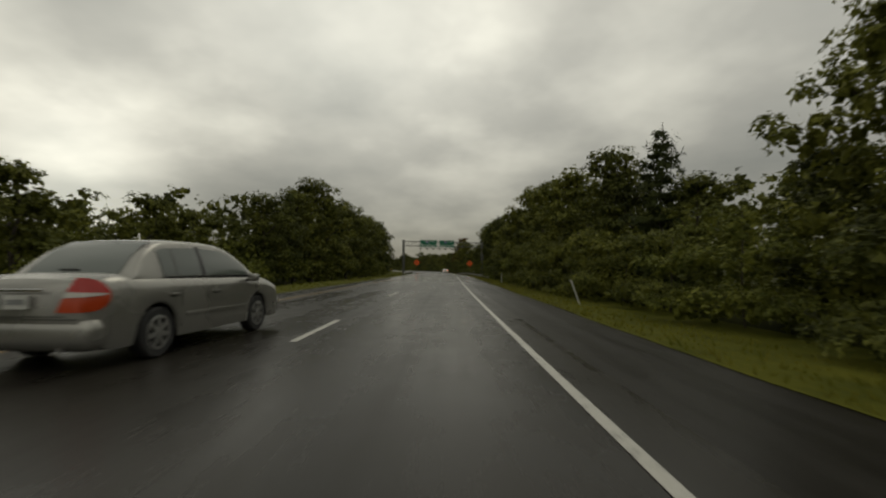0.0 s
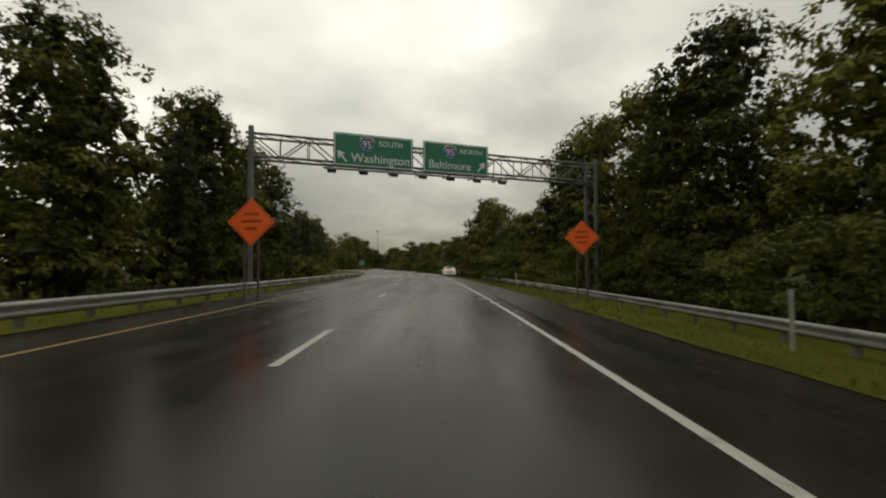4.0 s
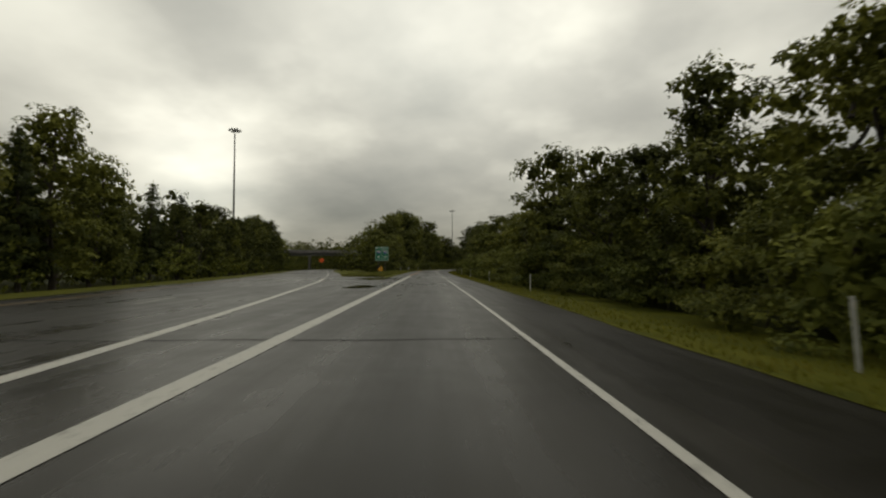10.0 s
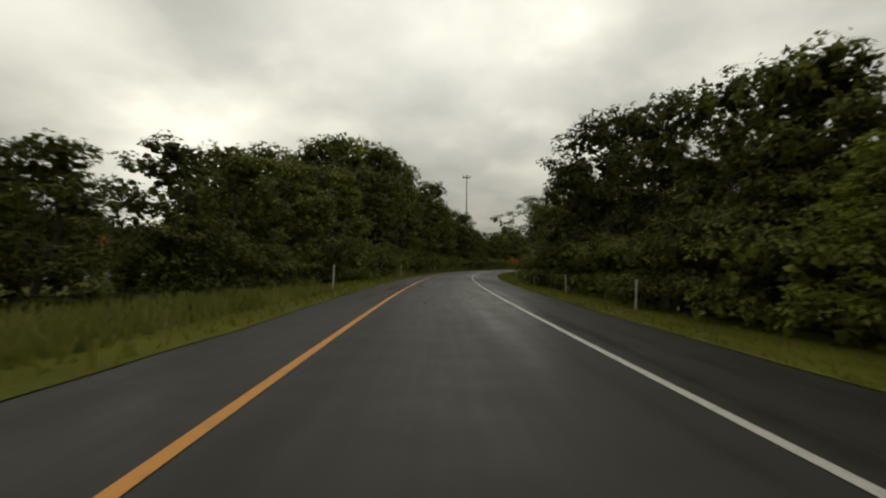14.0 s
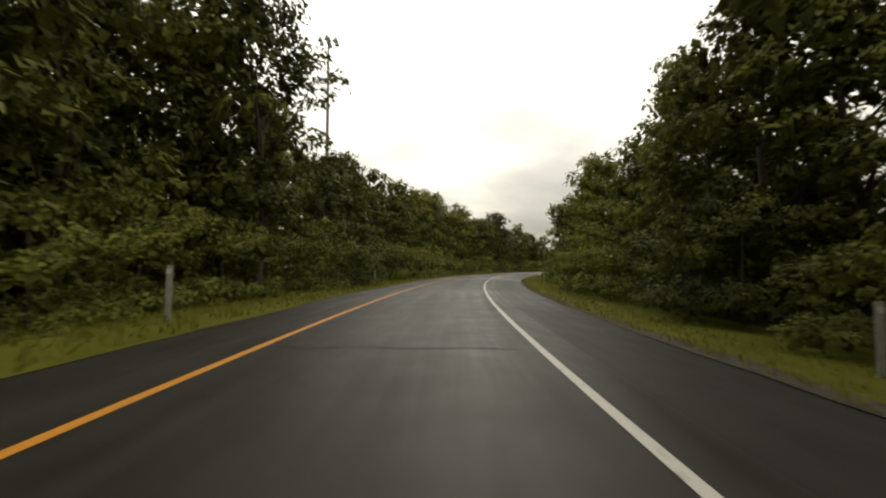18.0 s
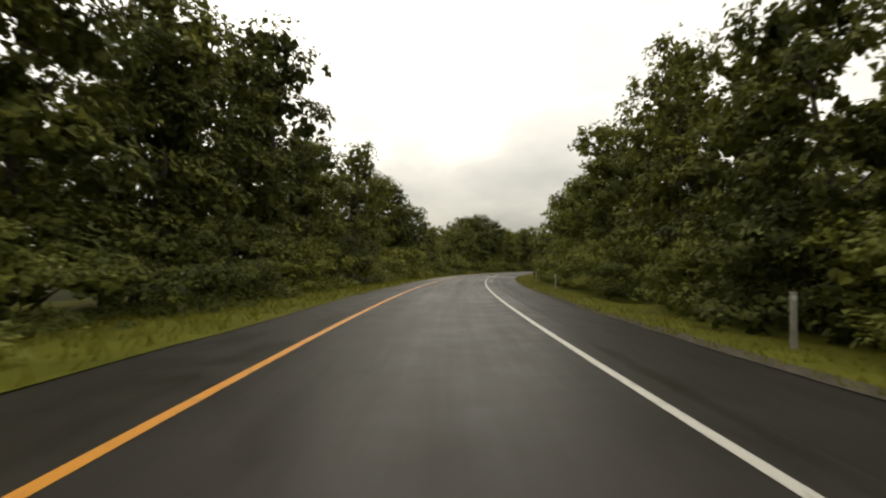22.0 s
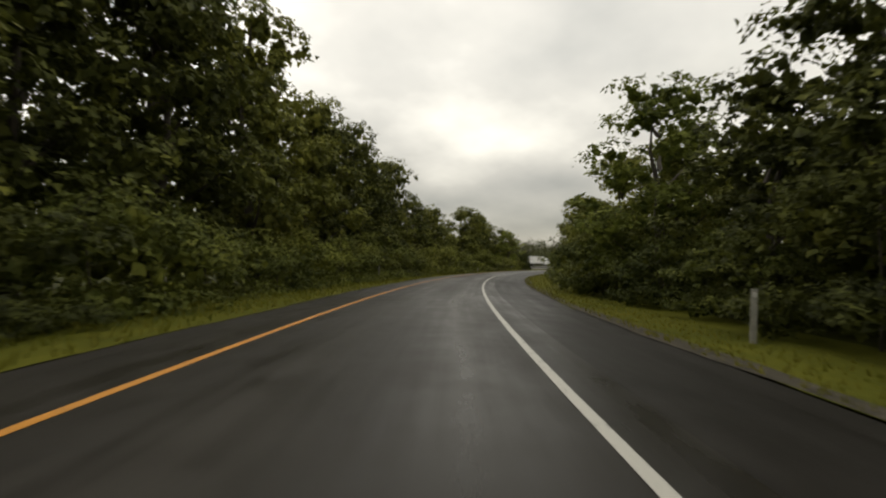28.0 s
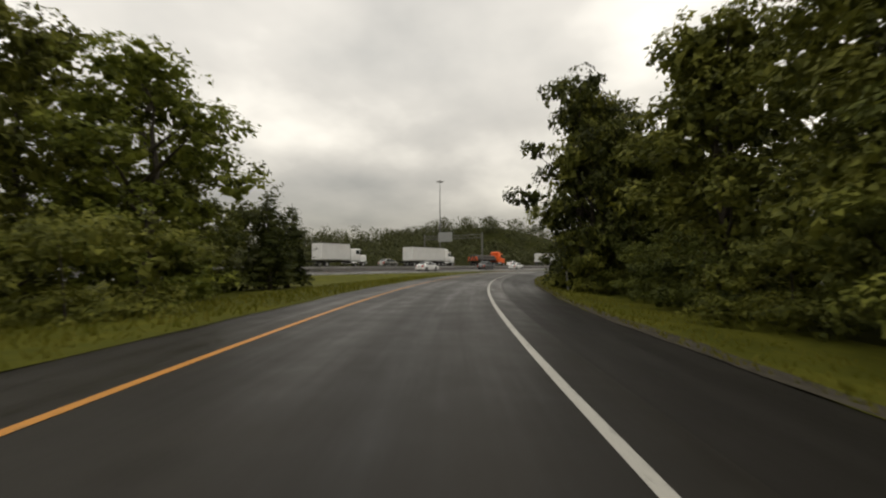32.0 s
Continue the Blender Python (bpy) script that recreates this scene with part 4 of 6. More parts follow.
plant_at(("broad", 3), BROAD[3], 157.5, 749.0, 1.4, 1.22)
plant_at(("broad", 3), BROAD[3], 153.0, 745.5, 1.35, 1.15)

# deeper wood, seen only as a mass of crowns


def crown_mass(name, places, label, cards=330, size=0.31, mat=None, slim=0.75, spread=1.0, knots=50):
    """Many crowns as one mass; places: x, y, ground z, height."""
    lv, lq, hv, hq, n0, n1 = [], [], [], [], 0, 0
    for x, y, z, h in places:
        h, lob = below(x, y, h), []
        for j in range(8):
            a, rr = j * 2.4 + x, 0.19 * spread * h * math.sqrt((j + 0.3) / 8)
            lob.append((x + rr * math.cos(a), y + rr * math.sin(a), z + h * max(0.1, 0.89 - 0.105 * j * RNG.uniform(0.8, 1.2)), (0.13 + 0.012 * j) * spread * h))
        p, d = lobe_points(lob[:6], cards // 2, RNG)
        v, q = leaf_cards(p, d, size, RNG, 3, slim)
        w_, f = clumps(lob, knots, min(0.45, 0.038 * spread * h), RNG)
        lv.append(v)
        lq.append(q + n0)
        hv.append(w_)
        hq.append(f + n1)
        n0 += len(v)
        n1 += len(w_)
    leaves, heart = (np.concatenate(lv), np.concatenate(lq)), (np.concatenate(hv), np.concatenate(hq))
    return tagged(new(name, crown_mesh(name, leaves, heart, mat or M_LEAF)), label, "woodland", "", "stuff")


deep = []
for s in np.arange(-15, 905, 7.5):
    for d in (-17.0,):
        x, y = at(s + RNG.normal(0, 1.5), d + RNG.normal(0, 1.2))
        deep.append((float(x), float(y), GROUND_Z, top_r(s) * RNG.uniform(0.74, 0.97)))
crown_mass("woodland", deep, "dense dark green deciduous woodland behind the roadside trees")
deep = []
for s in np.arange(-15, 437, 7.5):
    for d in (22.5, 25, 28) if s > 335 else (22.5, 28):
        x, y = at(s + RNG.normal(0, 1.5), float(main_edge(s)) + d + RNG.normal(0, 0.8))
        deep.append((float(x), float(y), GROUND_Z, (0.84 if 165 < s < 275 else 1.0) * top_m(s) * RNG.uniform(0.78, 1.0)))
for s in np.arange(478, 515, 6):
    for d in np.arange(-12, 44, 6.0):
        x, y = at(s + RNG.normal(0, 1.5), float(main_edge(s)) + d)
        deep.append((float(x), float(y), GROUND_Z, RNG.uniform(13, 18)))
crown_mass("woodland", deep, "dense dark green woodland and scrub beyond the through road")
deep = []
for s in np.arange(384, 842, 7.5):
    for d in (19.0, 25.5):
        if (d < main_edge(min(s, 519)) - 4 and s - 1.5 * d > 355) or s > 440:
            x, y = at(s + RNG.normal(0, 1.5), d + RNG.normal(0, 1.0))
            deep.append((float(x), float(y), GROUND_Z, top_i(s) * RNG.uniform(0.78, 1.0)))
crown_mass("woodland", deep, "dense green woodland between ramp and through road")

# the heart of the woods, closed to the sky
deep = []
for s in np.arange(-20, 905, 8.0):
    x, y = at(s + RNG.normal(0, 1.5), -31 + RNG.normal(0, 2))
    deep.append((float(x), float(y), GROUND_Z, top_r(s) * RNG.uniform(0.8, 1.0)))
    if s > 440 and s < 835:
        x, y = at(s, 33 + RNG.normal(0, 1.5))
        deep.append((float(x), float(y), GROUND_Z, top_i(s) * RNG.uniform(0.75, 0.95)))
    if s < 460:
        x, y = at(s, float(main_edge(s)) + 36 + RNG.normal(0, 1.5))
        deep.append((float(x), float(y), GROUND_Z, top_m(s) * RNG.uniform(0.8, 1.0)))
crown_mass("woodland", deep, "shaded heart of the dense green woodland", 110, 0.6, None, 0.7, 1.3, 150)

# wooded rise beyond the opposite carriageway
deep = []
for y in np.arange(-10, 110, 7.0):
    for x in (-62, -74):
        deep.append((x + RNG.normal(0, 2), y + RNG.normal(0, 2), GROUND_Z, RNG.uniform(12.0, 14.5) * (1.15 if x < -70 else 1.0)))
crown_mass("woodland", deep, "dark wooded rise far beyond the through road", 130, 0.5, M_HAZY_LEAF, 0.75, 1.5, 60)

# low scrub that closes the foot of the wood
low = []
for s in np.arange(-14, 905, 3.2):
    x, y = at(s + RNG.normal(0, 0.5), -10.6 - 2.0 * max(0, 1 - ((s - 122) / 28) ** 2) + RNG.normal(0, 0.5))
    low.append((float(x), float(y), GROUND_Z, RNG.uniform(2.6, 4.4)))
for s in np.arange(378, 824, 2.8):
    x, y = at(s + RNG.normal(0, 0.5), 13.9 + RNG.normal(0, 0.5))
    low.append((float(x), float(y), GROUND_Z, RNG.uniform(2.6, 4.4)))
for s in np.arange(-14, 455, 3.6):
    x, y = at(s + RNG.normal(0, 0.5), float(main_edge(s)) + 17.6 + RNG.normal(0, 0.6))
    low.append((float(x), float(y), GROUND_Z, RNG.uniform(3.0, 5.0)))
    for d in (22.5, 29.0):
        x, y = at(s + RNG.normal(0, 0.5), float(main_edge(s)) + d + RNG.normal(0, 0.6))
        low.append((float(x), float(y), GROUND_Z, RNG.uniform(4.5, 6.5)))
mid = []
for s in np.arange(-14, 905, 4.2):
    x, y = at(s + RNG.normal(0, 0.6), -14.6 - 2.0 * max(0, 1 - ((s - 122) / 28) ** 2) + RNG.normal(0, 0.6))
    mid.append((float(x), float(y), GROUND_Z, min(RNG.uniform(6.5, 9.0), 0.8 * top_r(s))))
for s in np.arange(392, 824, 4.2):
    x, y = at(s + RNG.normal(0, 0.6), 17.2 + RNG.normal(0, 0.6))
    mid.append((float(x), float(y), GROUND_Z, min(RNG.uniform(6.5, 9.0), 0.7 * top_i(s))))
crown_mass("undergrowth", mid, "dense dark green understorey inside the wood", 110, 0.3, None, 0.8, 1.35, 46)
crown_mass("undergrowth", low, "low dark green undergrowth at the foot of the trees", 140, 0.18, M_VINE, 0.75, 1.0, 26)

# mown and long grass: blades by the roadside


def grass(name, count, s_rng, d_fn, h0, h1, label, mat=None):
    s = RNG.uniform(*s_rng, count)
    d = d_fn(s, RNG.uniform(0, 1, count))
    x, y = at(s, d)
    z = drop(d)
    hh, a = RNG.uniform(h0, h1, count), RNG.uniform(0, 6.28, count)
    lean = RNG.normal(0, 0.35, (2, count)) * hh
    w_ = np.minimum(hh * 0.16, 0.035) + 0.012
    base = np.stack([x, y, z], 1)
    side = np.stack([np.cos(a) * w_, np.sin(a) * w_, np.zeros(count)], 1)
    tip = base + np.stack([lean[0], lean[1], hh], 1)
    v = np.stack([base - side, base + side, tip + side * 0.25, tip - side * 0.25], 1).reshape(-1, 3)
    tagged(new(name, quick_mesh(name, v, np.arange(4 * count).reshape(-1, 4), mat or M_BLADE)), label, "grass", "", "stuff")


grass("grass", 60000, (-12, 900), lambda s, u: -3.05 - 3.4 * u ** 1.3, 0.05, 0.15, "short yellow-green grass along the shoulder")
grass("grass", 42000, (330, 860), lambda s, u: 5.95 + 4.6 * u, 0.06, 0.2, "green grass along the left verge of the ramp")
grass("grass", 34000, (309, 376), lambda s, u: 7.0 + u * np.clip(lane_hi(s) - 7.2, 0.2, 22), 0.12, 0.52, "long pale grass on the island between the roads", M_HAY)
grass("grass", 14000, (0, 300), lambda s, u: main_edge(s) + 9.3 + 6 * u, 0.1, 0.35, "grass beside the through road")

# a bare dead tree
rng = np.random.default_rng(5)
dead = [("trunk", limbs_mesh("trunk", [stem((0, 0, -0.2), (0.2, 0.1, 11.5), 0.16, 0.03, rng, 7)], M_DEADWOOD))]
for j in range(16):
    a, z = j * 2.2, 4 + j * 0.45
    L = (11.8 - z) * 0.38 + 0.5
    tip = (L * math.cos(a), L * math.sin(a), z + L * 1.2)
    bough = stem((0, 0, z), tip, 0.05, 0.012, rng, 4)
    dead.append(("branch", limbs_mesh("branch", [bough, stem(tuple(np.array(tip) * 0.6 + np.array((0, 0, z)) * 0.4), (tip[0] * 1.3, tip[1] * 0.7, tip[2] + 0.5), 0.02, 0.008, rng, 3)], M_DEADWOOD)))
for s, d, h in ((651, 14.6, 10.3), (665, 14.2, 14.6), (655, 17.5, 11.6)):
    x, y = at(s, d)
    ob = thing("dead_tree", pose(float(x), float(y), -0.7, 0, 0, s * 7) @ Matrix.Scale(h / 13.0, 4), "bare grey dead tree among the green trees", "tree", "dead trees")
    for word, me in dead:
        part(word, me, None, ob)

# a snapped trunk with bare tan wood among the shrubs
rng = np.random.default_rng(9)
x, y = at(619.2, -7.5)
ob = thing("broken_trunk", pose(float(x), float(y), -0.75, 4, 9, turn(624)), "snapped tree trunk with bare orange-tan split wood", "tree trunk")
part("stump", limbs_mesh("stump", [stem((0, 0, -0.1), (0.05, 0.02, 0.85), 0.15, 0.11, rng, 5)], M_BARK), None, ob)
bm = slab([(-0.07, 0.80), (0.06, 0.74), (0.10, 1.15), (0.16, 1.50), (0.12, 1.62), (0.03, 1.35), (0.0, 1.42), (-0.05, 1.1)], -0.05, 0.04)
part("split_wood", bm, M_SPLIT, ob, "bare orange-tan splintered wood")

# the house beyond the break in the wood, its white gable end turned to the road
house = thing("house", pose(11.1, 264.0, -0.75, 0, 0, -30), "white house with a dark shingled gable roof", "house")
HL, HW, EAVES, RIDGE = 11.5, 7.6, 3.9, 6.9
for sy in (-1, 1):
    part("wall", box((HL - 0.36, 0.18, EAVES), pose(0, sy * (HW / 2 - 0.09), EAVES / 2)), M_SIDING, house)
    for x in (-3.8, 0, 3.8):
        win = part("window", box((1.0, 0.06, 1.35), pose(x, sy * (HW / 2 + 0.02), 1.9), 0.01), M_WHITE_TRIM, house)
        part("pane", box((0.84, 0.02, 1.18), pose(x, sy * (HW / 2 + 0.06), 1.9)), M_DARK_PANE, win)
    part("gable_wall", slab([(-HW / 2, 0), (HW / 2, 0), (HW / 2, EAVES), (0, RIDGE - 0.1), (-HW / 2, EAVES)], 0, 0.18), M_SIDING, house).matrix_basis = pose(sy * HL / 2 - (0.18 if sy > 0 else 0), 0, 0, 0, 0, 90) @ Matrix.Translation((0, -0.18, 0))
    tilt = math.degrees(math.atan2(RIDGE - EAVES, HW / 2))
    run = math.hypot(RIDGE - EAVES, HW / 2) + 0.45
    roof = part("roof", box((HL + 0.7, run, 0.12)), M_SHINGLE, house)
    roof.matrix_basis = pose(0, 0, RIDGE, -sy * tilt, 0, 0) @ Matrix.Translation((0, sy * run / 2, 0))
    for e in (-1, 1):
        part("barge_board", box((0.06, run, 0.2)), M_WHITE_TRIM, roof).matrix_basis = pose(e * (HL / 2 + 0.38), 0, -0.05)
part("ridge_cap", box((HL + 0.7, 0.3, 0.06), pose(0, 0, RIDGE + 0.07), 0.02), M_SHINGLE, house)

# ---- road furniture ----


def up_at(s, d, z=None, rz=0.0):
    x, y = at(s, d)
    return pose(float(x), float(y), float(drop(d)) if z is None else z, 0, 0, turn(s) + rz)


def shield(m, parent, size):
    """A route shield: red crown over blue, white figures and border."""
    h = size / 2
    out = [(-0.95, 0.75), (-0.6, 0.95), (0, 0.82), (0.6, 0.95), (0.95, 0.75), (1.0, 0.2), (0.8, -0.4), (0.45, -0.8), (0, -1.0), (-0.45, -0.8), (-0.8, -0.4), (-1.0, 0.2)]
    o = part("shield", slab([(x * h, z * h) for x, z in out], 0, -0.006), M_SIGN_WHITE, parent)
    o.matrix_basis = m
    inner = [(x * h * 0.96, z * h * 0.96) for x, z in out]
    part("field", slab([(0.93 * h, 0.39 * h)] + [p for p in inner if p[1] < 0.3 * h] + [(-0.93 * h, 0.39 * h)], -0.006, -0.011), M_SIGN_BLUE, o)
    part("crown_band", slab([(-0.86 * h, 0.42 * h), (0.86 * h, 0.42 * h), (0.84 * h, 0.66 * h), (0.54 * h, 0.84 * h), (0, 0.74 * h), (-0.54 * h, 0.84 * h), (-0.84 * h, 0.66 * h)], -0.006, -0.011), M_SIGN_RED, o)
    lettering("95", size * 0.70, pose(0, -0.013, -0.1 * h, 90), M_SIGN_WHITE, o, "figures")


def arrow(m, parent, size):
    h = size / 2
    o = part("arrow", slab([(-0.11 * h, -h), (0.11 * h, -h), (0.11 * h, 0.25 * h), (0.5 * h, -0.1 * h), (0.5 * h, 0.22 * h), (0, h), (-0.5 * h, 0.22 * h), (-0.5 * h, -0.1 * h), (-0.11 * h, 0.25 * h)], 0, -0.006), M_SIGN_WHITE, parent)
    o.matrix_basis = m


def panel(w_, h_, parent, m, border=0.05):
    """A green sign plate with a white border."""
    p = part("panel", box((w_, 0.04, h_)), M_SIGN_GREEN, parent)
    p.matrix_basis = m
    for sx, sz, x, z in ((w_ - 0.1, border, 0, h_ / 2 - 0.07), (w_ - 0.1, border, 0, -h_ / 2 + 0.07), (border, h_ - 0.1, w_ / 2 - 0.07, 0), (border, h_ - 0.1, -w_ / 2 + 0.07, 0)):
        part("border", box((sx, 0.004, sz), pose(x, -0.023, z)), M_SIGN_WHITE, p)
    for x in (-w_ / 3, w_ / 3):
        part("stiffener", box((0.1, 0.1, h_ - 0.06), pose(x, 0.08, 0)), M_GREY_STEEL, p)
    return p


# overhead sign gantry
GL, GR = Vector((-12.0, 128.3, 0)), Vector((10.3, 137.1, -0.5))
span = (GR - GL).length
g_turn = math.degrees(math.atan2(GR.y - GL.y, GR.x - GL.x))
gantry = thing("sign_gantry", Matrix.Translation((GL.x, GL.y, 0)) @ pose(0, 0, 0, 0, 0, g_turn), "steel truss gantry over the road with two green signs", "gantry")
Z0, Z1 = 7.5, 8.8
for x in (0, span):
    for y in (-0.55, 0.55):
        part("column", tube((x, y, -0.7), (x, y, 9.2), 0.16, 0.15, 12), M_GREY_STEEL, gantry)
        part("footing", tube((x, y, -0.75), (x, y, -0.2), 0.4, 0.4, 12), M_CONCRETE, gantry)
    for z in (2.6, 5.2, 7.4):
        part("strut", tube((x, -0.55, z), (x, 0.55, z), 0.06, 0.06, 8), M_GREY_STEEL, gantry)
for y in (-0.55, 0.55):
    for z in (Z0, Z1):
        part("chord", tube((-0.3, y, z), (span + 0.3, y, z), 0.075, 0.075, 8), M_GREY_STEEL, gantry)
n = 15
for j in range(n):
    a, b = span * j / n, span * (j + 1) / n
    for y in (-0.55, 0.55):
        part("brace", tube((a, y, Z0 if j % 2 else Z1), (b, y, Z1 if j % 2 else Z0), 0.04, 0.04, 6), M_GREY_STEEL, gantry)
        part("upright", tube((b, y, Z0), (b, y, Z1), 0.03, 0.03, 6), M_GREY_STEEL, gantry)
    for z in (Z0, Z1):
        part("lacing", tube((a, -0.55, z), (b, 0.55, z), 0.03, 0.03, 6), M_GREY_STEEL, gantry)
for x0, x1, words in ((4.55, 9.5, ("South", "Washington", -1)), (10.2, 14.8, ("North", "Baltimore", 1))):
    wd, c = x1 - x0, (x0 + x1) / 2
    p = panel(wd, 2.0, gantry, pose(c, -0.85, 8.25))
    shield(pose(-0.45, -0.025, 0.42), p, 0.86)
    lettering(words[0].upper(), 0.46, pose(1.05, -0.026, 0.5, 90), M_SIGN_WHITE, p)
    lettering(words[1], 0.76, pose(0.42 if words[2] < 0 else -0.45, -0.026, -0.48, 90), M_SIGN_WHITE, p)
    arrow(pose(words[2] * (wd / 2 - 0.5), -0.025, -0.42, 0, words[2] * 40), p, 0.85)
part("walkway", box((11.9, 0.30, 0.05), pose(9.8, -1.75, 6.85)), M_GREY_STEEL, gantry, "thin lamp rail below the signs")
for j in range(7):
    x = 4.3 + j * 1.83
    part("bracket", box((0.05, 1.3, 0.05), pose(x, -1.2, 6.92)), M_GREY_STEEL, gantry)
    part("hanger", box((0.05, 0.05, 0.5), pose(x, -0.6, 7.15)), M_GREY_STEEL, gantry)
    part("sign_lamp", box((0.5, 0.34, 0.22), pose(x, -1.95, 6.7, 30), 0.05), M_TRIM, gantry, "dark sign-lighting lamp")

# orange work-zone diamonds, their writing unreadable


def diamond(x, y, z0, zc, size, rz):
    ob = thing("work_sign", pose(x, y, z0, 0, 0, rz), "orange diamond road-work sign on two posts", "road sign", "orange diamond signs")
    h = size / math.sqrt(2)
    pl = part("plate", slab([(0, h), (h, 0), (0, -h), (-h, 0)], 0.0, -0.02), M_ORANGE, ob)
    pl.matrix_basis = pose(0, 0, zc - z0)
    f = h * 0.93
    for a in range(4):
        e = part("rim_line", box((size * 0.88, 0.003, 0.016), pose(0, 0, 0)), M_WORN_BLACK, pl)
        e.matrix_basis = pose(0, 0, 0, 0, 45 + 90 * a) @ pose(0, -0.023, size * 0.455)
    for z, w_ in ((0.28, 0.7), (0.02, 0.95), (-0.24, 0.6)):
        part("writing_bar", box((w_ * size * 0.62, 0.003, 0.09 * size / 1.2), pose(0, -0.023, z * size / 1.2)), M_WORN_BLACK, pl)
    for sx in (-0.25, 0.25):
        part("post", box((0.06, 0.06, zc - z0 + 0.45), pose(sx, 0.04, (zc - z0 + 0.45) / 2 - 0.1)), M_WOODPOST, ob)
    return ob


diamond(6.0, 124.9, -0.55, 2.6, 1.22, 0)
diamond(-7.8, 118.4, -0.1, 2.8, 1.22, 0)
diamond(-82.1, 391.8, -0.3, 3.2, 1.22, turn(400) + 12)

# orange oblong sign beside the ramp
ob = thing("work_sign", pose(-42.0, 454.5, -0.55, 0, 0, turn(455)), "orange oblong road-work sign on two timber posts", "road sign")
pl = part("plate", box((1.3, 0.025, 0.72), pose(0, 0, 2.75), 0.008), M_ORANGE, ob)
for z, w_ in ((2.9, 0.5), (2.6, 0.95)):
    part("writing_bar", box((w_, 0.003, 0.15), pose(0, -0.016, z)), M_TAIL, pl)
for x in (-0.42, 0.42):
    part("post", box((0.09, 0.09, 3.1), pose(x, 0.07, 1.45)), M_WOODPOST, ob)

# route sign on the island
ob = thing("route_sign", pose(-40.9, 326.1, -0.2, 0, 0, turn(300) + 2), "green two-part route sign with shields and arrows", "road sign")
p = panel(2.14, 2.26, ob, pose(0, 0, 3.5), 0.035)
part("divider", box((0.03, 0.004, 2.1), pose(0, -0.023, 0)), M_SIGN_WHITE, p)
for x, word, tilt in ((-0.52, "SOUTH", -28), (0.52, "NORTH", 28)):
    lettering(word, 0.28, pose(x, -0.026, 0.86, 90), M_SIGN_WHITE, p)
    shield(pose(x, -0.025, 0.24), p, 0.64)
    arrow(pose(x, -0.025, -0.58, 0, tilt), p, 0.62)
for x in (-0.55, 0.55):
    part("post", box((0.09, 0.09, 4.5), pose(x, 0.14, 2.1)), M_WOODPOST, ob, "dark weathered timber post")

# yellow marker at the nose of the island
ob = thing("gore_marker", pose(-35.0, 307.4, -0.05, 0, 0, turn(300) + 150), "yellow diamond marker on a short post at the gore", "road sign")
part("plate", slab([(0, 0.40), (0.36, 0), (0, -0.40), (-0.36, 0)], -0.03, -0.05), M_YELLOW_SIGN, ob).matrix_basis = pose(0, 0, 0.92)
part("post", box((0.05, 0.04, 1.3), pose(0, 0.0, 0.5)), M_GREY_STEEL, ob)


# delineator posts: slim white stakes by the through road, stout weathered ones on the ramp
def post_thing(wd, mat, label):
    ob = thing("delineator_post", Matrix(), label, "post", "delineator posts")
    part("stake", box((wd, 0.4 * wd, 1.38), pose(0, 0, 0.54), 0.008), mat, ob)
    part("reflector", box((wd * 0.75, 0.008, 0.11), pose(0, -0.2 * wd - 0.005, 1.12)), M_CLEAR, ob)
    part("cap", box((wd * 1.06, 0.46 * wd, 0.03), pose(0, 0, 1.24), 0.006), mat, ob)
    return ob


slim_post = post_thing(0.085, M_POSTWHITE, "slim dull white delineator post in the grass")
stout_post = post_thing(0.13, M_GREYPOST, "weathered grey-white marker post at the edge of the grass")
POSTS_R = (310, 334, 357.7, 373.8, 385, 398, 420, 442, 464, 490, 515, 545, 567.2, 595.5, 617.2, 641.8, 667, 695, 719.2, 746, 771, 797, 872)
POSTS_L = (355, 378, 404, 432, 466.5, 488, 513.5, 543.7, 570, 600, 618, 644.3, 674.7, 700, 721.5, 747.2, 771, 794.8, 818.2)
first = {}
for s, d in [(22, -5.0), (55, -5.0), (111, -5.2), (139, -5.0), (181, -5.2), (212, -5.6), (238, -5.3), (262, -5.3), (287, -5.4), (841.8, -4.9)] + [(s, -5.6) for s in POSTS_R] + [(s, float(np.interp(s, [543, 570], [7.6, 9.4]))) for s in POSTS_L]:
    m = up_at(s, d) @ pose(0, 0, 0, RNG.normal(0, 1.5), -19 if s == 22 else RNG.normal(0, 2.0), 0)
    kind = slim_post if s < 400 else stout_post
    if kind not in first:
        first[kind] = True
        kind.matrix_basis = m
    else:
        copy_thing(kind, m)


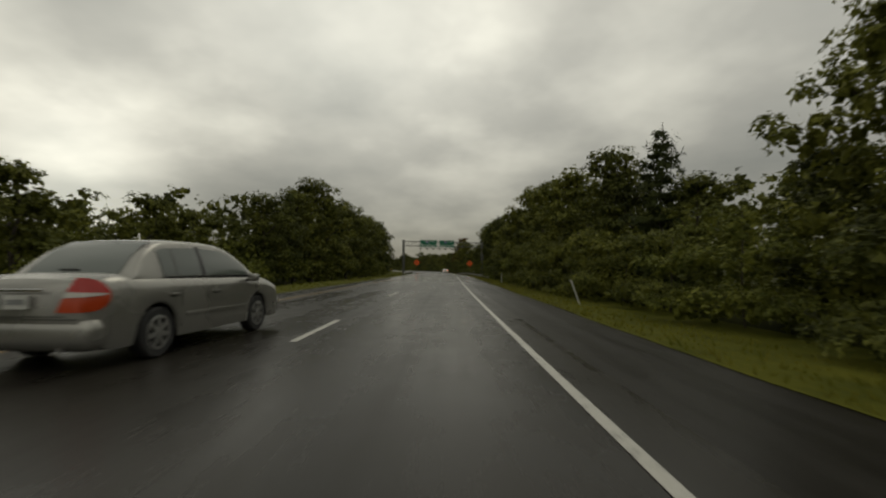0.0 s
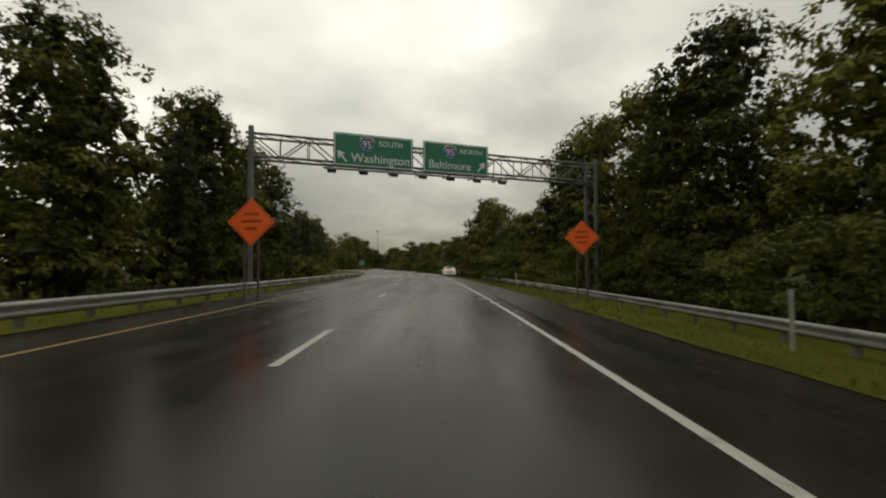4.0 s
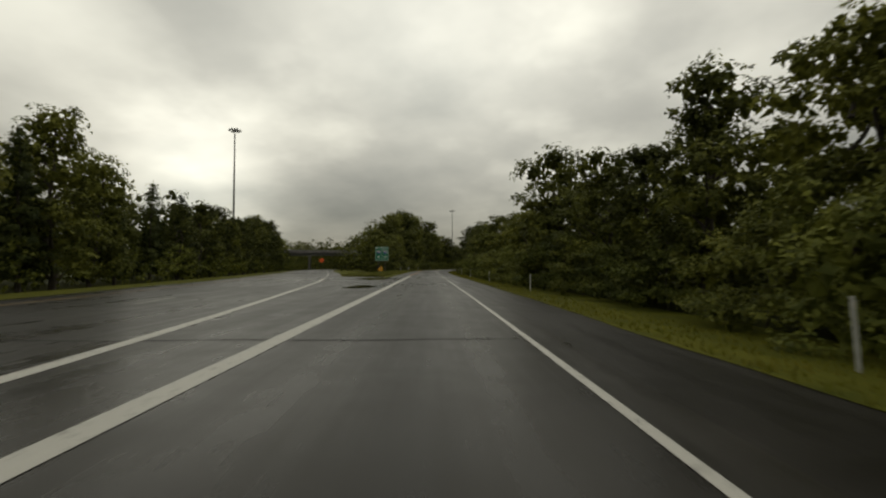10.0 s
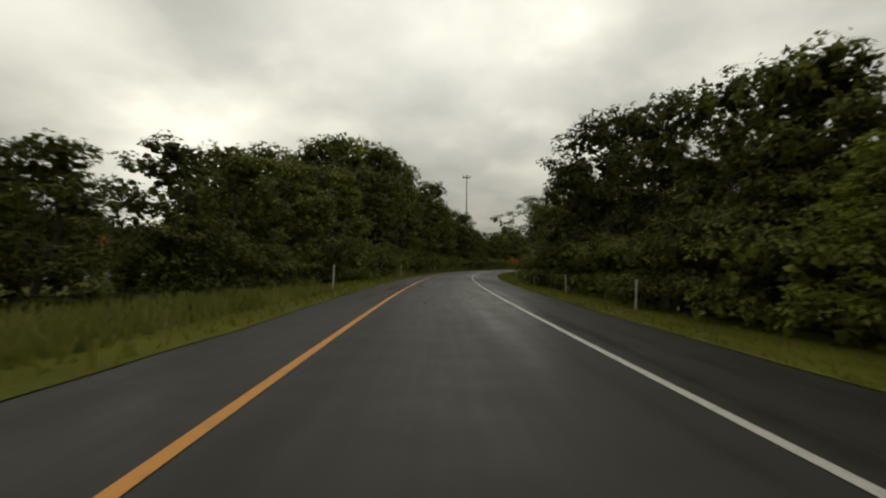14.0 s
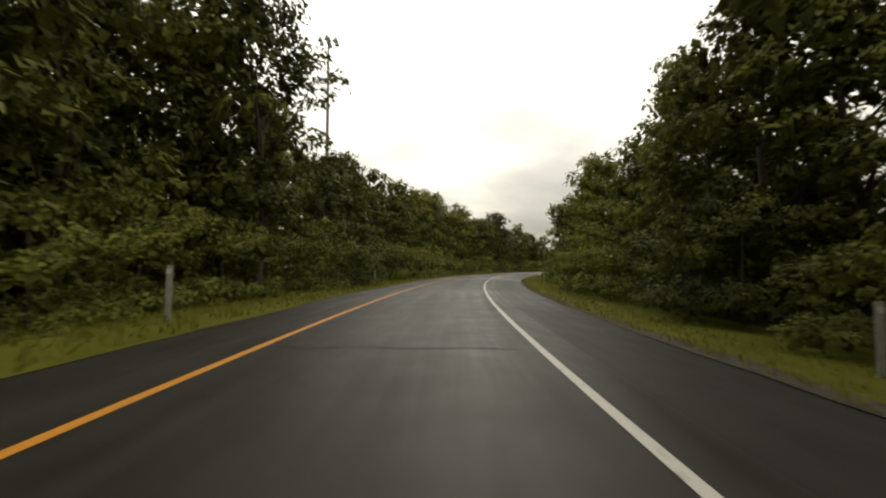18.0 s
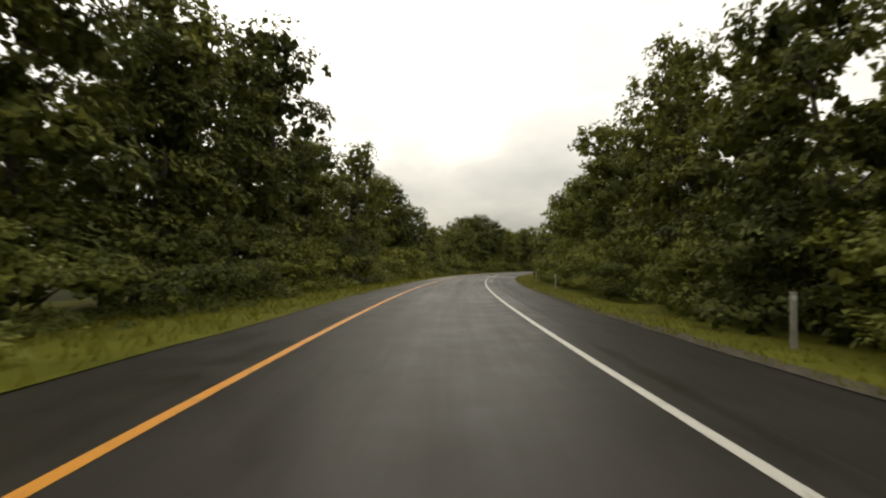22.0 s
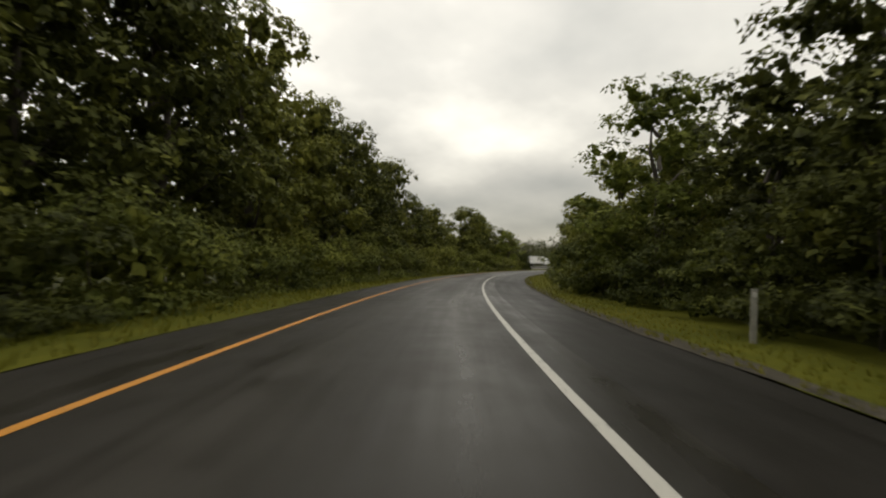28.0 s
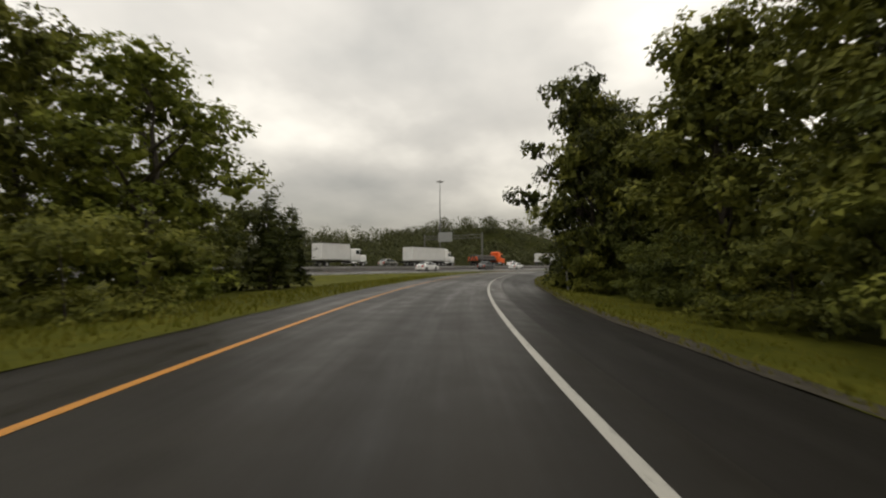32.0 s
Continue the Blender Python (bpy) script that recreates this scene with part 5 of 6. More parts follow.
# guard rails: W-beam on posts
def guard_rail(s0, s1, d, flare=0.0):
    rail = thing("guard_rail", Matrix(), "galvanised steel guard rail on posts beside the verge", "guard rail", "guard rails")
    pr = [(0.0, 0.40), (0.05, 0.45), (0.05, 0.50), (-0.01, 0.56), (0.05, 0.62), (0.05, 0.67), (0.0, 0.72)]
    ss = np.arange(s0, s1 + 0.01, 1.9)
    face = -1 if d > 0 else 1
    dd = lambda s: d + (flare * max(0, (s - s1 + 12) / 12) ** 2 if flare else 0)
    zz = lambda s: float(drop(dd(s))) - (0.12 if d < 0 else 0)
    for j in range(0, len(ss) - 1, 2):
        v, q, cut = [], [], ss[j:j + 3]
        for s in cut:
            for o, z in pr:
                x, y = at(s, dd(s) + o * face)
                v.append((x, y, z + zz(s)))
        for a in range(len(cut) - 1):
            q += [(a * 7 + b, a * 7 + b + 1, a * 7 + 8 + b, a * 7 + 7 + b) for b in range(6)]
        ob = part("beam", quick_mesh("beam", v, q, M_STEEL, True), None, rail)
        ob.modifiers.new("thick", "SOLIDIFY").thickness = 0.006
    for s in ss[::1]:
        x, y = at(s, dd(s) - 0.12 * face)
        o = part("post", box((0.1, 0.15, 1.2)), M_STEEL, rail)
        o.matrix_basis = pose(float(x), float(y), zz(s) + 0.1, 0, 0, turn(s))
    return rail


guard_rail(88, 166, -6.2)
guard_rail(90, 162.6, 9.9)

# high-mast lights


def mast(x, y, h):
    ob = thing("mast_light", pose(x, y, GROUND_Z, 0, 0, 30), "tall grey high-mast light with a ring of lamps", "street lamp", "high-mast lights")
    part("pole", tube((0, 0, 0), (0, 0, h), 0.34, 0.14, 14), M_GREY_STEEL, ob)
    part("base", tube((0, 0, -0.1), (0, 0, 0.5), 0.7, 0.7, 14), M_CONCRETE, ob)
    part("hub", tube((0, 0, h - 0.5), (0, 0, h + 0.5), 0.3, 0.22, 12), M_GREY_STEEL, ob)
    for j in range(6):
        a = j * math.pi / 3
        c, s_ = math.cos(a), math.sin(a)
        arm = part("arm", tube((0, 0, h), (1.05 * c, 1.05 * s_, h), 0.05, 0.05, 6), M_GREY_STEEL, ob)
        bm = add_tube(tube((1.25 * c, 1.25 * s_, h - 0.35), (1.25 * c, 1.25 * s_, h + 0.05), 0.36, 0.24, 12), (1.25 * c, 1.25 * s_, h + 0.05), (1.25 * c, 1.25 * s_, h + 0.3), 0.16, 0.12, 10)
        part("luminaire", bm, M_STEEL, arm)
    return ob


mast(-92.5, 361.6, 37.6)
mast(-59.1, 213.7, 38.3)
mast(-61.0, 518.5, 34.2)
mast(335.2, 784.2, 37.2)


# ---- vehicles ----


def smooth_step(t):
    t = min(1.0, max(0.0, t))
    return t * t * (3 - 2 * t)


def car(m, name, label, paint, L=4.81, W=1.80, H=1.49, wb=2.72, wheel_r=0.33, trunk=1.03, hood=0.93, cabin=(-1.95, -0.72, 0.30, 1.42), lit=None, hazard=None, bright_trim=False, lamp_w=1.0, glass_mat=None, plate_z=0.79):
    """A saloon car; x to its right, y ahead, standing on z = 0. cabin: rear glass foot, roof rear, roof front, windscreen foot."""
    ob = thing(name, m, label, "car")
    belt = 1.01
    axles = (-wb / 2 - 0.03, wb / 2 - 0.03)
    ys = np.linspace(-L / 2, L / 2, 83)

    def top(y):
        if y < cabin[0]:
            return trunk - 0.05 * smooth_step((cabin[0] - y) / (L / 2 + cabin[0])) ** 2 * 1.4
        if y > cabin[3]:
            t = (y - cabin[3]) / (L / 2 - cabin[3])
            return hood + 0.04 - 0.24 * t ** 2.2
        return belt + 0.03 + 0.03 * (1 - (y - cabin[0]) / (cabin[3] - cabin[0]))

    def half(y):
        e = abs(y) / (L / 2)
        return W / 2 * (1 - 0.05 * max(0, (e - 0.45) / 0.55) ** 2 - 0.16 * max(0, (e - 0.9) / 0.1) ** 2.2)

    def low(y):
        z = 0.23 + 0.06 * max(0, (abs(y) - L / 2 + 0.3) / 0.3)
        for a in axles:
            q = (wheel_r + 0.055) ** 2 - (y - a) ** 2
            if q > 0:
                z = max(z, wheel_r + math.sqrt(q))
        return z

    v, q = [], []
    ring = 8
    for y in ys:
        h, t, b = half(y), top(y), low(y)
        e = abs(y) / (L / 2)
        yy = y - (0.0 if abs(y) < L / 2 - 0.001 else 0.0)
        pts = [(h * 0.97, b), (h * 0.995, b + (0.55 - b) * 0.5 if b < 0.5 else b + 0.02), (h, max(0.56, b + 0.04)), (h * 0.985, t - 0.17), (h * 0.945, t - 0.055), (h * 0.83, t), (h * 0.45, t + 0.018), (0, t + 0.024)]
        for x, z in pts:
            bulge = 0.10 * (1 - ((z - 0.6) / 0.45) ** 2) * (e > 0.995) * (1 if y > 0 else -1)
            v.append((x, yy + bulge - 0.05 * (e > 0.995) * (1 if y > 0 else -1), z))
    n = len(ys)
    for a in range(n - 1):
        for b in range(ring - 1):
            q.append((a * ring + b, a * ring + b + 1, (a + 1) * ring + b + 1, (a + 1) * ring + b))
    v = np.array(v)
    vm = v * np.array([-1, 1, 1])
    qm = np.array(q)[:, ::-1] + len(v)
    caps = []
    for base, rev in ((0, False), ((n - 1) * ring, True)):
        for b in range(ring - 1):
            f = (base + b, base + b + 1, base + b + 1 + len(v), base + b + len(v))
            caps.append(f[::-1] if not rev else f)
    body = part("body", quick_mesh("body", np.concatenate([v, vm]), np.concatenate([np.array(q), qm, np.array(caps)]), paint, True), None, ob)
    bev = body.modifiers.new("weld", "WELD")
    bev.merge_threshold = 0.002
    part("underbody", box((W * 0.86, L * 0.9, 0.42), pose(0, 0, 0.44)), M_UNDER, ob)

    # glasshouse
    c0, c1, c2, c3 = cabin

    def roof(y):
        if y < c1:
            t = (y - c0) / (c1 - c0)
            return belt + (H - 0.03 - belt) * (1 - (1 - t) ** 1.75)
        if y > c2:
            t = (c3 - y) / (c3 - c2)
            return belt + (H - 0.02 - belt) * (1 - (1 - t) ** 1.75)
        t = (y - c1) / (c2 - c1)
        return H - 0.03 + 0.01 * t + 0.022 * math.sin(t * math.pi)

    def hw(y, u):
        r = (roof(y) - belt) / (H - belt)
        return W / 2 * (0.915 - 0.215 * u * r)

    def skin(y, u, off=0.0):
        """Side of the glasshouse: u from belt to roof edge."""
        return hw(y, u) + off + 0.015 * math.sin(u * math.pi), y, belt + 0.02 + (roof(y) - belt - 0.05) * u

    v, q = [], []
    gy = np.linspace(c0, c3, 41)
    us = (0.0, 0.35, 0.7, 0.92, 1.0)
    for y in gy:
        r_ = [skin(y, u) for u in us]
        x1 = r_[-1][0]
        r_ += [(x1 * 0.92, y, roof(y) - 0.012), (x1 * 0.5, y, roof(y) + 0.008), (0, y, roof(y) + 0.012)]
        v += r_
    ring = 8
    for a in range(40):
        for b in range(ring - 1):
            q.append((a * ring + b, a * ring + b + 1, (a + 1) * ring + b + 1, (a + 1) * ring + b))
    v = np.array(v)
    cab = part("cabin_shell", quick_mesh("cabin_shell", np.concatenate([v, v * np.array([-1, 1, 1])]), np.concatenate([np.array(q), np.array(q)[:, ::-1] + len(v)]), paint, True), None, ob)
    cab.modifiers.new("weld", "WELD").merge_threshold = 0.002

    def glass(name_, f, nu, nv, mat, label_=""):
        vv = [f(a / nu, b / nv) for a in range(nu + 1) for b in range(nv + 1)]
        qq = [(a * (nv + 1) + b, a * (nv + 1) + b + 1, (a + 1) * (nv + 1) + b + 1, (a + 1) * (nv + 1) + b) for a in range(nu) for b in range(nv)]
        return part(name_, quick_mesh(name_, vv, qq, mat, True), None, ob, label_)

    pillar = c1 + (c2 - c1) * 0.5 + 0.10
    for sx in (1, -1):
        spans = [(c0 + 0.62, c0 + 0.90), (c0 + 0.925, pillar - 0.045), (pillar + 0.045, c3 - 0.34)]
        for y0, y1 in spans:
            def f(a, b, y0=y0, y1=y1):
                y = y0 + (y1 - y0) * a
                top_u = min(0.9, max(0.06, 0.97 - 0.07 / max(0.02, roof(y) - belt)))
                x, y, z = skin(y, 0.06 + (top_u - 0.06) * b, 0.007)
                return (x * sx, y, z)
            glass("side_window", f, 8, 4, glass_mat or M_GLASS)
        y0, y1 = c0 + 0.58, c3 - 0.28
        glass("window_trim", lambda a, b: (skin(y0 + (y1 - y0) * a, 0.0, 0.012)[0] * sx, y0 + (y1 - y0) * a, belt + 0.02 + 0.022 * b), 12, 1, M_CHROME if bright_trim else M_TRIM)
        glass("pillar_trim", lambda a, b: (skin(pillar, 0.05 + 0.85 * b, 0.008)[0] * sx, pillar - 0.05 + 0.1 * a, skin(pillar, 0.05 + 0.85 * b)[2]), 1, 4, M_TRIM)

    def rear(a, b):
        y = c0 + 0.06 + (c1 - c0 - 0.10) * 0.86 * b
        x = (2 * a - 1) * (hw(y, 1) * (0.82 + 0.08 * b) - 0.02)
        return (x, y, roof(y) + 0.006 + 0.014 * (1 - (2 * a - 1) ** 2) * 0.9)

    def front(a, b):
        y = c3 - 0.06 - (c3 - c2 - 0.12) * b
        x = (2 * a - 1) * (hw(y, 1) * 0.92 - 0.02)
        return (x, y, roof(y) + 0.006 + 0.014 * (1 - (2 * a - 1) ** 2) * 0.9)

    glass("rear_window", rear, 8, 8, glass_mat or M_GLASS)
    glass("windscreen", front, 8, 8, M_GLASS)
    # wheels
    for a in axles:
        for sx in (1, -1):
            cx = sx * (W / 2 - 0.12)
            wh = part("wheel", tube((cx - 0.09, a, wheel_r), (cx + 0.09, a, wheel_r), wheel_r * 0.62, wheel_r * 0.62, 20), M_UNDER, ob)
            bm = bmesh.new()
            for r0, r1, x0, x1 in ((wheel_r, wheel_r, -0.075, 0.075), (wheel_r, wheel_r * 0.93, 0.075, 0.105), (wheel_r * 0.93, wheel_r * 0.66, 0.105, 0.10), (wheel_r, wheel_r * 0.93, -0.075, -0.105), (wheel_r * 0.93, wheel_r * 0.66, -0.105, -0.1)):
                rings = [[bm.verts.new((cx + sx * x_, a + r_ * math.cos(t * math.pi / 14), wheel_r + r_ * math.sin(t * math.pi / 14))) for t in range(28)] for r_, x_ in ((r0, x0), (r1, x1))]
                for t in range(28):
                    bm.faces.new((rings[0][t], rings[0][(t + 1) % 28], rings[1][(t + 1) % 28], rings[1][t]))
            part("tyre", bm, M_TYRE, wh, "", True)
            bm = bmesh.new()
            for t in range(7):
                an = t * 2 * math.pi / 7
                add_box(bm, (0.025, 0.06, wheel_r * 0.56), Matrix.Translation((cx + sx * 0.10, a, wheel_r)) @ pose(0, 0, 0, math.degrees(an)) @ Matrix.Translation((0, 0, wheel_r * 0.33)))
            add_tube(bm, (cx + sx * 0.085, a, wheel_r), (cx + sx * 0.118, a, wheel_r), 0.07, 0.06, 12)
            rr = [[bm.verts.new((cx + sx * x_, a + r_ * math.cos(t * math.pi / 14), wheel_r + r_ * math.sin(t * math.pi / 14))) for t in range(28)] for r_, x_ in ((wheel_r * 0.68, 0.104), (wheel_r * 0.58, 0.11), (wheel_r * 0.57, 0.085))]
            for u in range(2):
                for t in range(28):
                    bm.faces.new((rr[u][t], rr[u][(t + 1) % 28], rr[u + 1][(t + 1) % 28], rr[u + 1][t]))
            part("rim", bm, M_RIM, wh)
    # lamps, plates, handles, mirrors, seams
    for sx in (1, -1):
        xr = half(-L / 2)

        def lamp(a, b, b0, b1):
            if b0 > 0.4 and b1 < 0.7:
                b0, b1 = 0.52 - 0.10 * (1 - a) ** 0.5, 0.52 + 0.07 * (1 - a) ** 0.5
            swell = math.sqrt(max(0.03, 1 - max(0.0, (a - 0.40) / 0.60) ** 2.4)) if lamp_w == 1 else 1.0
            tall = 0.20 if lamp_w == 1 else 0.17
            z_low, z_top = trunk - 0.215 - tall * swell, trunk - 0.215 + (tall - 0.02) * swell
            z = z_low + (z_top - z_low) * (b0 + (b1 - b0) * b)
            a *= lamp_w
            if a <= 0.35:
                x, y = xr * 0.985 - ((0.10 + 0.11 * (trunk - 0.05 - z) / 0.3) if lamp_w == 1 else 0.13) * (1 - a / 0.35), -L / 2
            else:
                y = -L / 2 + 0.22 * ((a - 0.35) / 0.65) ** 1.3
                x = half(y) * (1 - 0.055 * max(0, (z - 0.80) / 0.18) ** 1.3) + 0.012
            out = max(0.0, 1 - (y + L / 2) / 0.05)
            proud = 0.006 if b0 > 0.38 and b1 < 0.7 else 0.0
            return (sx * (x + proud), y - proud - out * (0.10 * (1 - ((z - 0.6) / 0.45) ** 2) - 0.05 + 0.018), z)
        for b0, b1, m_, word in ((0, 0.52, M_AMBER_RED if lamp_w == 1 else (hazard or M_TAIL), "indicator_lamp"), (0.52, 1, lit or M_TAIL, "tail_lamp"), (0.45, 0.60, hazard or M_CLEAR, "reversing_lamp")):
            glass(word, lambda a, b, b0=b0, b1=b1: lamp(a, b, b0, b1), 16, 3, m_)
        part("head_lamp", box((0.36, 0.3, 0.15), pose(sx * (W / 2 - 0.33), L / 2 - 0.17, 0.66, 0, 0, -sx * 18), 0.04), M_CLEAR, ob)
        mir = part("mirror", box((0.2, 0.12, 0.14), pose(sx * (W / 2 + 0.09), c3 - 0.42, 1.0, 0, 0, -sx * 12), 0.045), paint, ob, "", True)
        part("stalk", box((0.12, 0.06, 0.05), pose(sx * (W / 2 - 0.0), c3 - 0.42, 0.955)), M_TRIM, mir)
        for y in (pillar - 0.42, pillar + 0.62):
            yy = y - 0.38
            part("door_handle", box((0.035, 0.2, 0.035), pose(sx * (half(yy) * 0.99 + 0.012), yy, 0.815), 0.012), paint, ob)
            # flat black plate, the shade of the handle hollow put into colour
            part("handle_recess", box((0.008, 0.15, 0.07), pose(sx * (half(yy) * 0.992), yy, 0.81), 0.003), M_TRIM, ob)
        for y in (c0 + 0.92, pillar, c3 - 0.12):
            part("door_seam", box((0.006, 0.009, 0.52), pose(sx * (half(y) * 0.994), y, 0.62)), M_TRIM, ob)
        part("rub_strip", box((0.02, wb * 0.62, 0.05), pose(sx * (half(0) + 0.004), 0.0, 0.52), 0.008), paint, ob)
    bumper = part("rear_bumper", box((W * 0.95, 0.36, 0.38), pose(0, -L / 2 + 0.112, 0.42), 0.13), paint, ob, "", True)
    part("bumper_seam", box((W * 0.80, 0.006, 0.009), pose(0, -L / 2 - 0.098, 0.60)), M_TRIM, bumper).matrix_basis = pose(0, 0.03, 0)
    part("stop_lamp", box((0.26, 0.03, 0.03), pose(0, cabin[0] + 0.05, trunk + 0.055), 0.008), lit if lit == M_TAIL_LIT else M_TRIM, ob)
    part("rear_shelf", box((W * 0.62, 0.25, 0.02), pose(0, cabin[0] + 0.25, belt + 0.02)), M_TRIM, ob)
    part("front_bumper", box((W * 0.9, 0.16, 0.28), pose(0, L / 2 - 0.03, 0.42), 0.06), paint, ob, "", True)
    part("number_plate", box((0.31, 0.012, 0.155), pose(0, -L / 2 - (0.075 if plate_z > 0.7 else 0.08), plate_z)), M_PLATE, ob)
    part("plate_bar", box((0.22, 0.004, 0.06), pose(0, -L / 2 - (0.083 if plate_z > 0.7 else 0.088), plate_z)), M_SIGN_BACK, ob)
    part("boot_trim", box((0.62, 0.02, 0.035), pose(0, -L / 2 - 0.07, 0.92), 0.01), M_CHROME, ob)
    part("boot_seam", box((W * 0.62, 0.006, 0.008), pose(0, -L / 2 - 0.056, 0.63)), M_TRIM, ob)
    part("exhaust", tube((W * 0.28, -L / 2 - 0.05, 0.27), (W * 0.28, -L / 2 + 0.2, 0.27), 0.03, 0.03, 10), M_CHROME, ob)
    part("aerial", tube((0, c1 - 0.05, H - 0.06), (0, c1 - 0.12, H + 0.14), 0.006, 0.003, 6), M_TRIM, ob)
    return ob


car(pose(-5.75, 7.6, 0, 0, 0, -4.5), "sedan_car", "silver-beige four-door saloon car on the wet road", M_SILVER, H=1.58, trunk=1.09, hood=0.97, lit=M_TAIL, cabin=(-1.86, -1.02, 0.22, 1.36), glass_mat=M_PALE_GLASS)
car(up_at(174.8, -2.65, -0.295, -2.0), "sedan_car", "white saloon car stopped on the hard shoulder, hazard lamps lit", M_WHITECAR, L=5.04, W=1.9, H=1.48, wb=3.05, wheel_r=0.36,
    trunk=1.13, hood=1.02, cabin=(-1.95, -0.95, 0.40, 1.30), hazard=M_HAZARD, lit=M_TAIL_LIT, bright_trim=True, lamp_w=0.42, plate_z=0.5)


def h_pose(u, n, z=0.75, rz=0.0):
    x, y = hat(u, n)
    return pose(x, y, z, 0, 0, H_TURN + rz)


car(h_pose(-13, 12.5, 0.09), "car", "white car on the near motorway carriageway", M_WHITECAR, L=4.6, H=1.55)
car(h_pose(9, 11.5, 0.09), "car", "dark car on the near motorway carriageway", M_DARKCAR, L=4.7, H=1.75)
car(h_pose(22, 12.0, 0.08), "car", "white car on the near motorway carriageway", M_WHITECAR, L=4.5, H=1.5)
car(h_pose(-4.5, -4), "car", "silver car on the far motorway carriageway", M_SILVER, L=4.6, H=1.6)
car(h_pose(52, -4), "car", "white car on the far motorway carriageway", M_WHITECAR, L=4.5, H=1.5)


def wheel_part(x, y, r, w_, parent):
    wh = part("wheel", tube((x - w_ / 2, y, r), (x + w_ / 2, y, r), r, r, 18), M_TYRE, parent)
    part("rim", tube((x - w_ / 2 - 0.02, y, r), (x + w_ / 2 + 0.02, y, r), r * 0.55, r * 0.5, 14), M_RIM, wh)


def lorry(m, label, box_len, load="box", paint=None):
    paint = paint or M_WHITECAR
    ob = thing("articulated_lorry" if box_len > 9 else "box_lorry", m, label, "truck", "motorway lorries")
    L = box_len
    # tractor ahead of y = 0, trailer behind
    part("hood", box((2.1, 1.9, 1.25), pose(0, 4.3, 1.55), 0.22), paint, ob, "", True)
    part("cab", box((2.4, 2.3, 2.2), pose(0, 2.4, 2.15), 0.2), paint, ob, "", True)
    if box_len > 9:
        part("fairing", box((2.3, 1.6, 0.75), pose(0, 1.9, 3.45), 0.3), paint, ob, "", True)
    part("windscreen", box((2.1, 0.05, 0.85), pose(0, 3.56, 2.65, -8), 0.02), M_GLASS, ob)
    for sx in (1, -1):
        part("side_window", box((0.04, 0.9, 0.75), pose(sx * 1.2, 2.9, 2.65), 0.015), M_GLASS, ob)
        part("mirror", box((0.1, 0.18, 0.5), pose(sx * 1.4, 3.4, 2.5), 0.03), M_TRIM, ob)
        part("fender", box((0.35, 1.15, 0.3), pose(sx * 1.0, 4.3, 1.05), 0.12), paint, ob)
        part("tank", tube((sx * 0.95, 1.2, 0.75), (sx * 0.95, 2.6, 0.75), 0.3, 0.3, 14), M_CHROME, ob)
        wheel_part(sx * 1.0, 4.3, 0.5, 0.3, ob)
        for y in (0.3, -1.0) if box_len > 9 else ():
            wheel_part(sx * 0.95, y, 0.5, 0.55, ob)
        for y in (-L + 1.6, -L + 2.9) if box_len > 9 else (-L + 2.0,):
            wheel_part(sx * 0.95, y, 0.5, 0.55, ob)
        part("marker_lamp", box((0.03, 0.1, 0.06), pose(sx * 1.3, -L + 0.2, 1.2)), M_TAIL, ob)
    part("bumper", box((2.3, 0.25, 0.4), pose(0, 5.25, 0.7), 0.06), M_CHROME, ob)
    part("grille", box((1.1, 0.06, 0.8), pose(0, 5.27, 1.5), 0.02), M_TRIM, ob)
    part("chassis", box((0.9, L + 4.5, 0.25), pose(0, 2.2 - (L + 4) / 2 + 1, 0.95)), M_UNDER, ob)
    if load == "box":
        part("box_body", box((2.58, L, 2.75), pose(0, 0.9 - L / 2, 2.62), 0.04), M_TRAILER, ob, "white sheet-sided box body")
        part("lower_rail", box((2.62, L, 0.14), pose(0, 0.9 - L / 2, 1.27)), M_STEEL, ob)
        part("top_rail", box((2.62, L, 0.09), pose(0, 0.9 - L / 2, 3.99)), M_STEEL, ob)
        for j in range(int(L / 1.2)):
            for sx in (1, -1):
                part("side_rib", box((0.02, 0.04, 2.6), pose(sx * 1.3, 0.5 - j * 1.2, 2.62)), M_TRAILER, ob)
        part("underride_bar", box((2.3, 0.1, 0.1), pose(0, 0.95 - L, 0.6)), M_STEEL, ob)
    else:
        part("flat_bed", box((2.55, L, 0.2), pose(0, 0.9 - L / 2, 1.35)), M_UNDER, ob)
        for j, (x, z) in enumerate(((-0.8, 1.8), (0.0, 1.8), (0.8, 1.8), (-0.4, 2.45), (0.4, 2.45))):
            part("pipe", tube((x, 0.2, z), (x, 0.5 - L, z), 0.36, 0.36, 14), M_PIPE, ob, "dark pipe loaded on the flat bed")
        part("headboard", box((2.5, 0.15, 1.6), pose(0, 0.7, 2.1)), M_ORANGE, ob)
        part("stake_frame", box((2.5, 0.2, 0.9), pose(0, 0.6 - L, 1.9)), M_ORANGE, ob)
    return ob


lorry(h_pose(-20.2, -1.0), "white box lorry on the far motorway carriageway", 6.2)
lorry(h_pose(7, 0.2), "white articulated lorry with a plain box trailer on the motorway", 11.2)
lorry(h_pose(33, -0.4), "flat-bed lorry with dark pipes and orange frames on the motorway", 10.5, "pipes", M_ORANGE)
lorry(h_pose(74, 0.0), "white articulated lorry far along the motorway", 12.6)

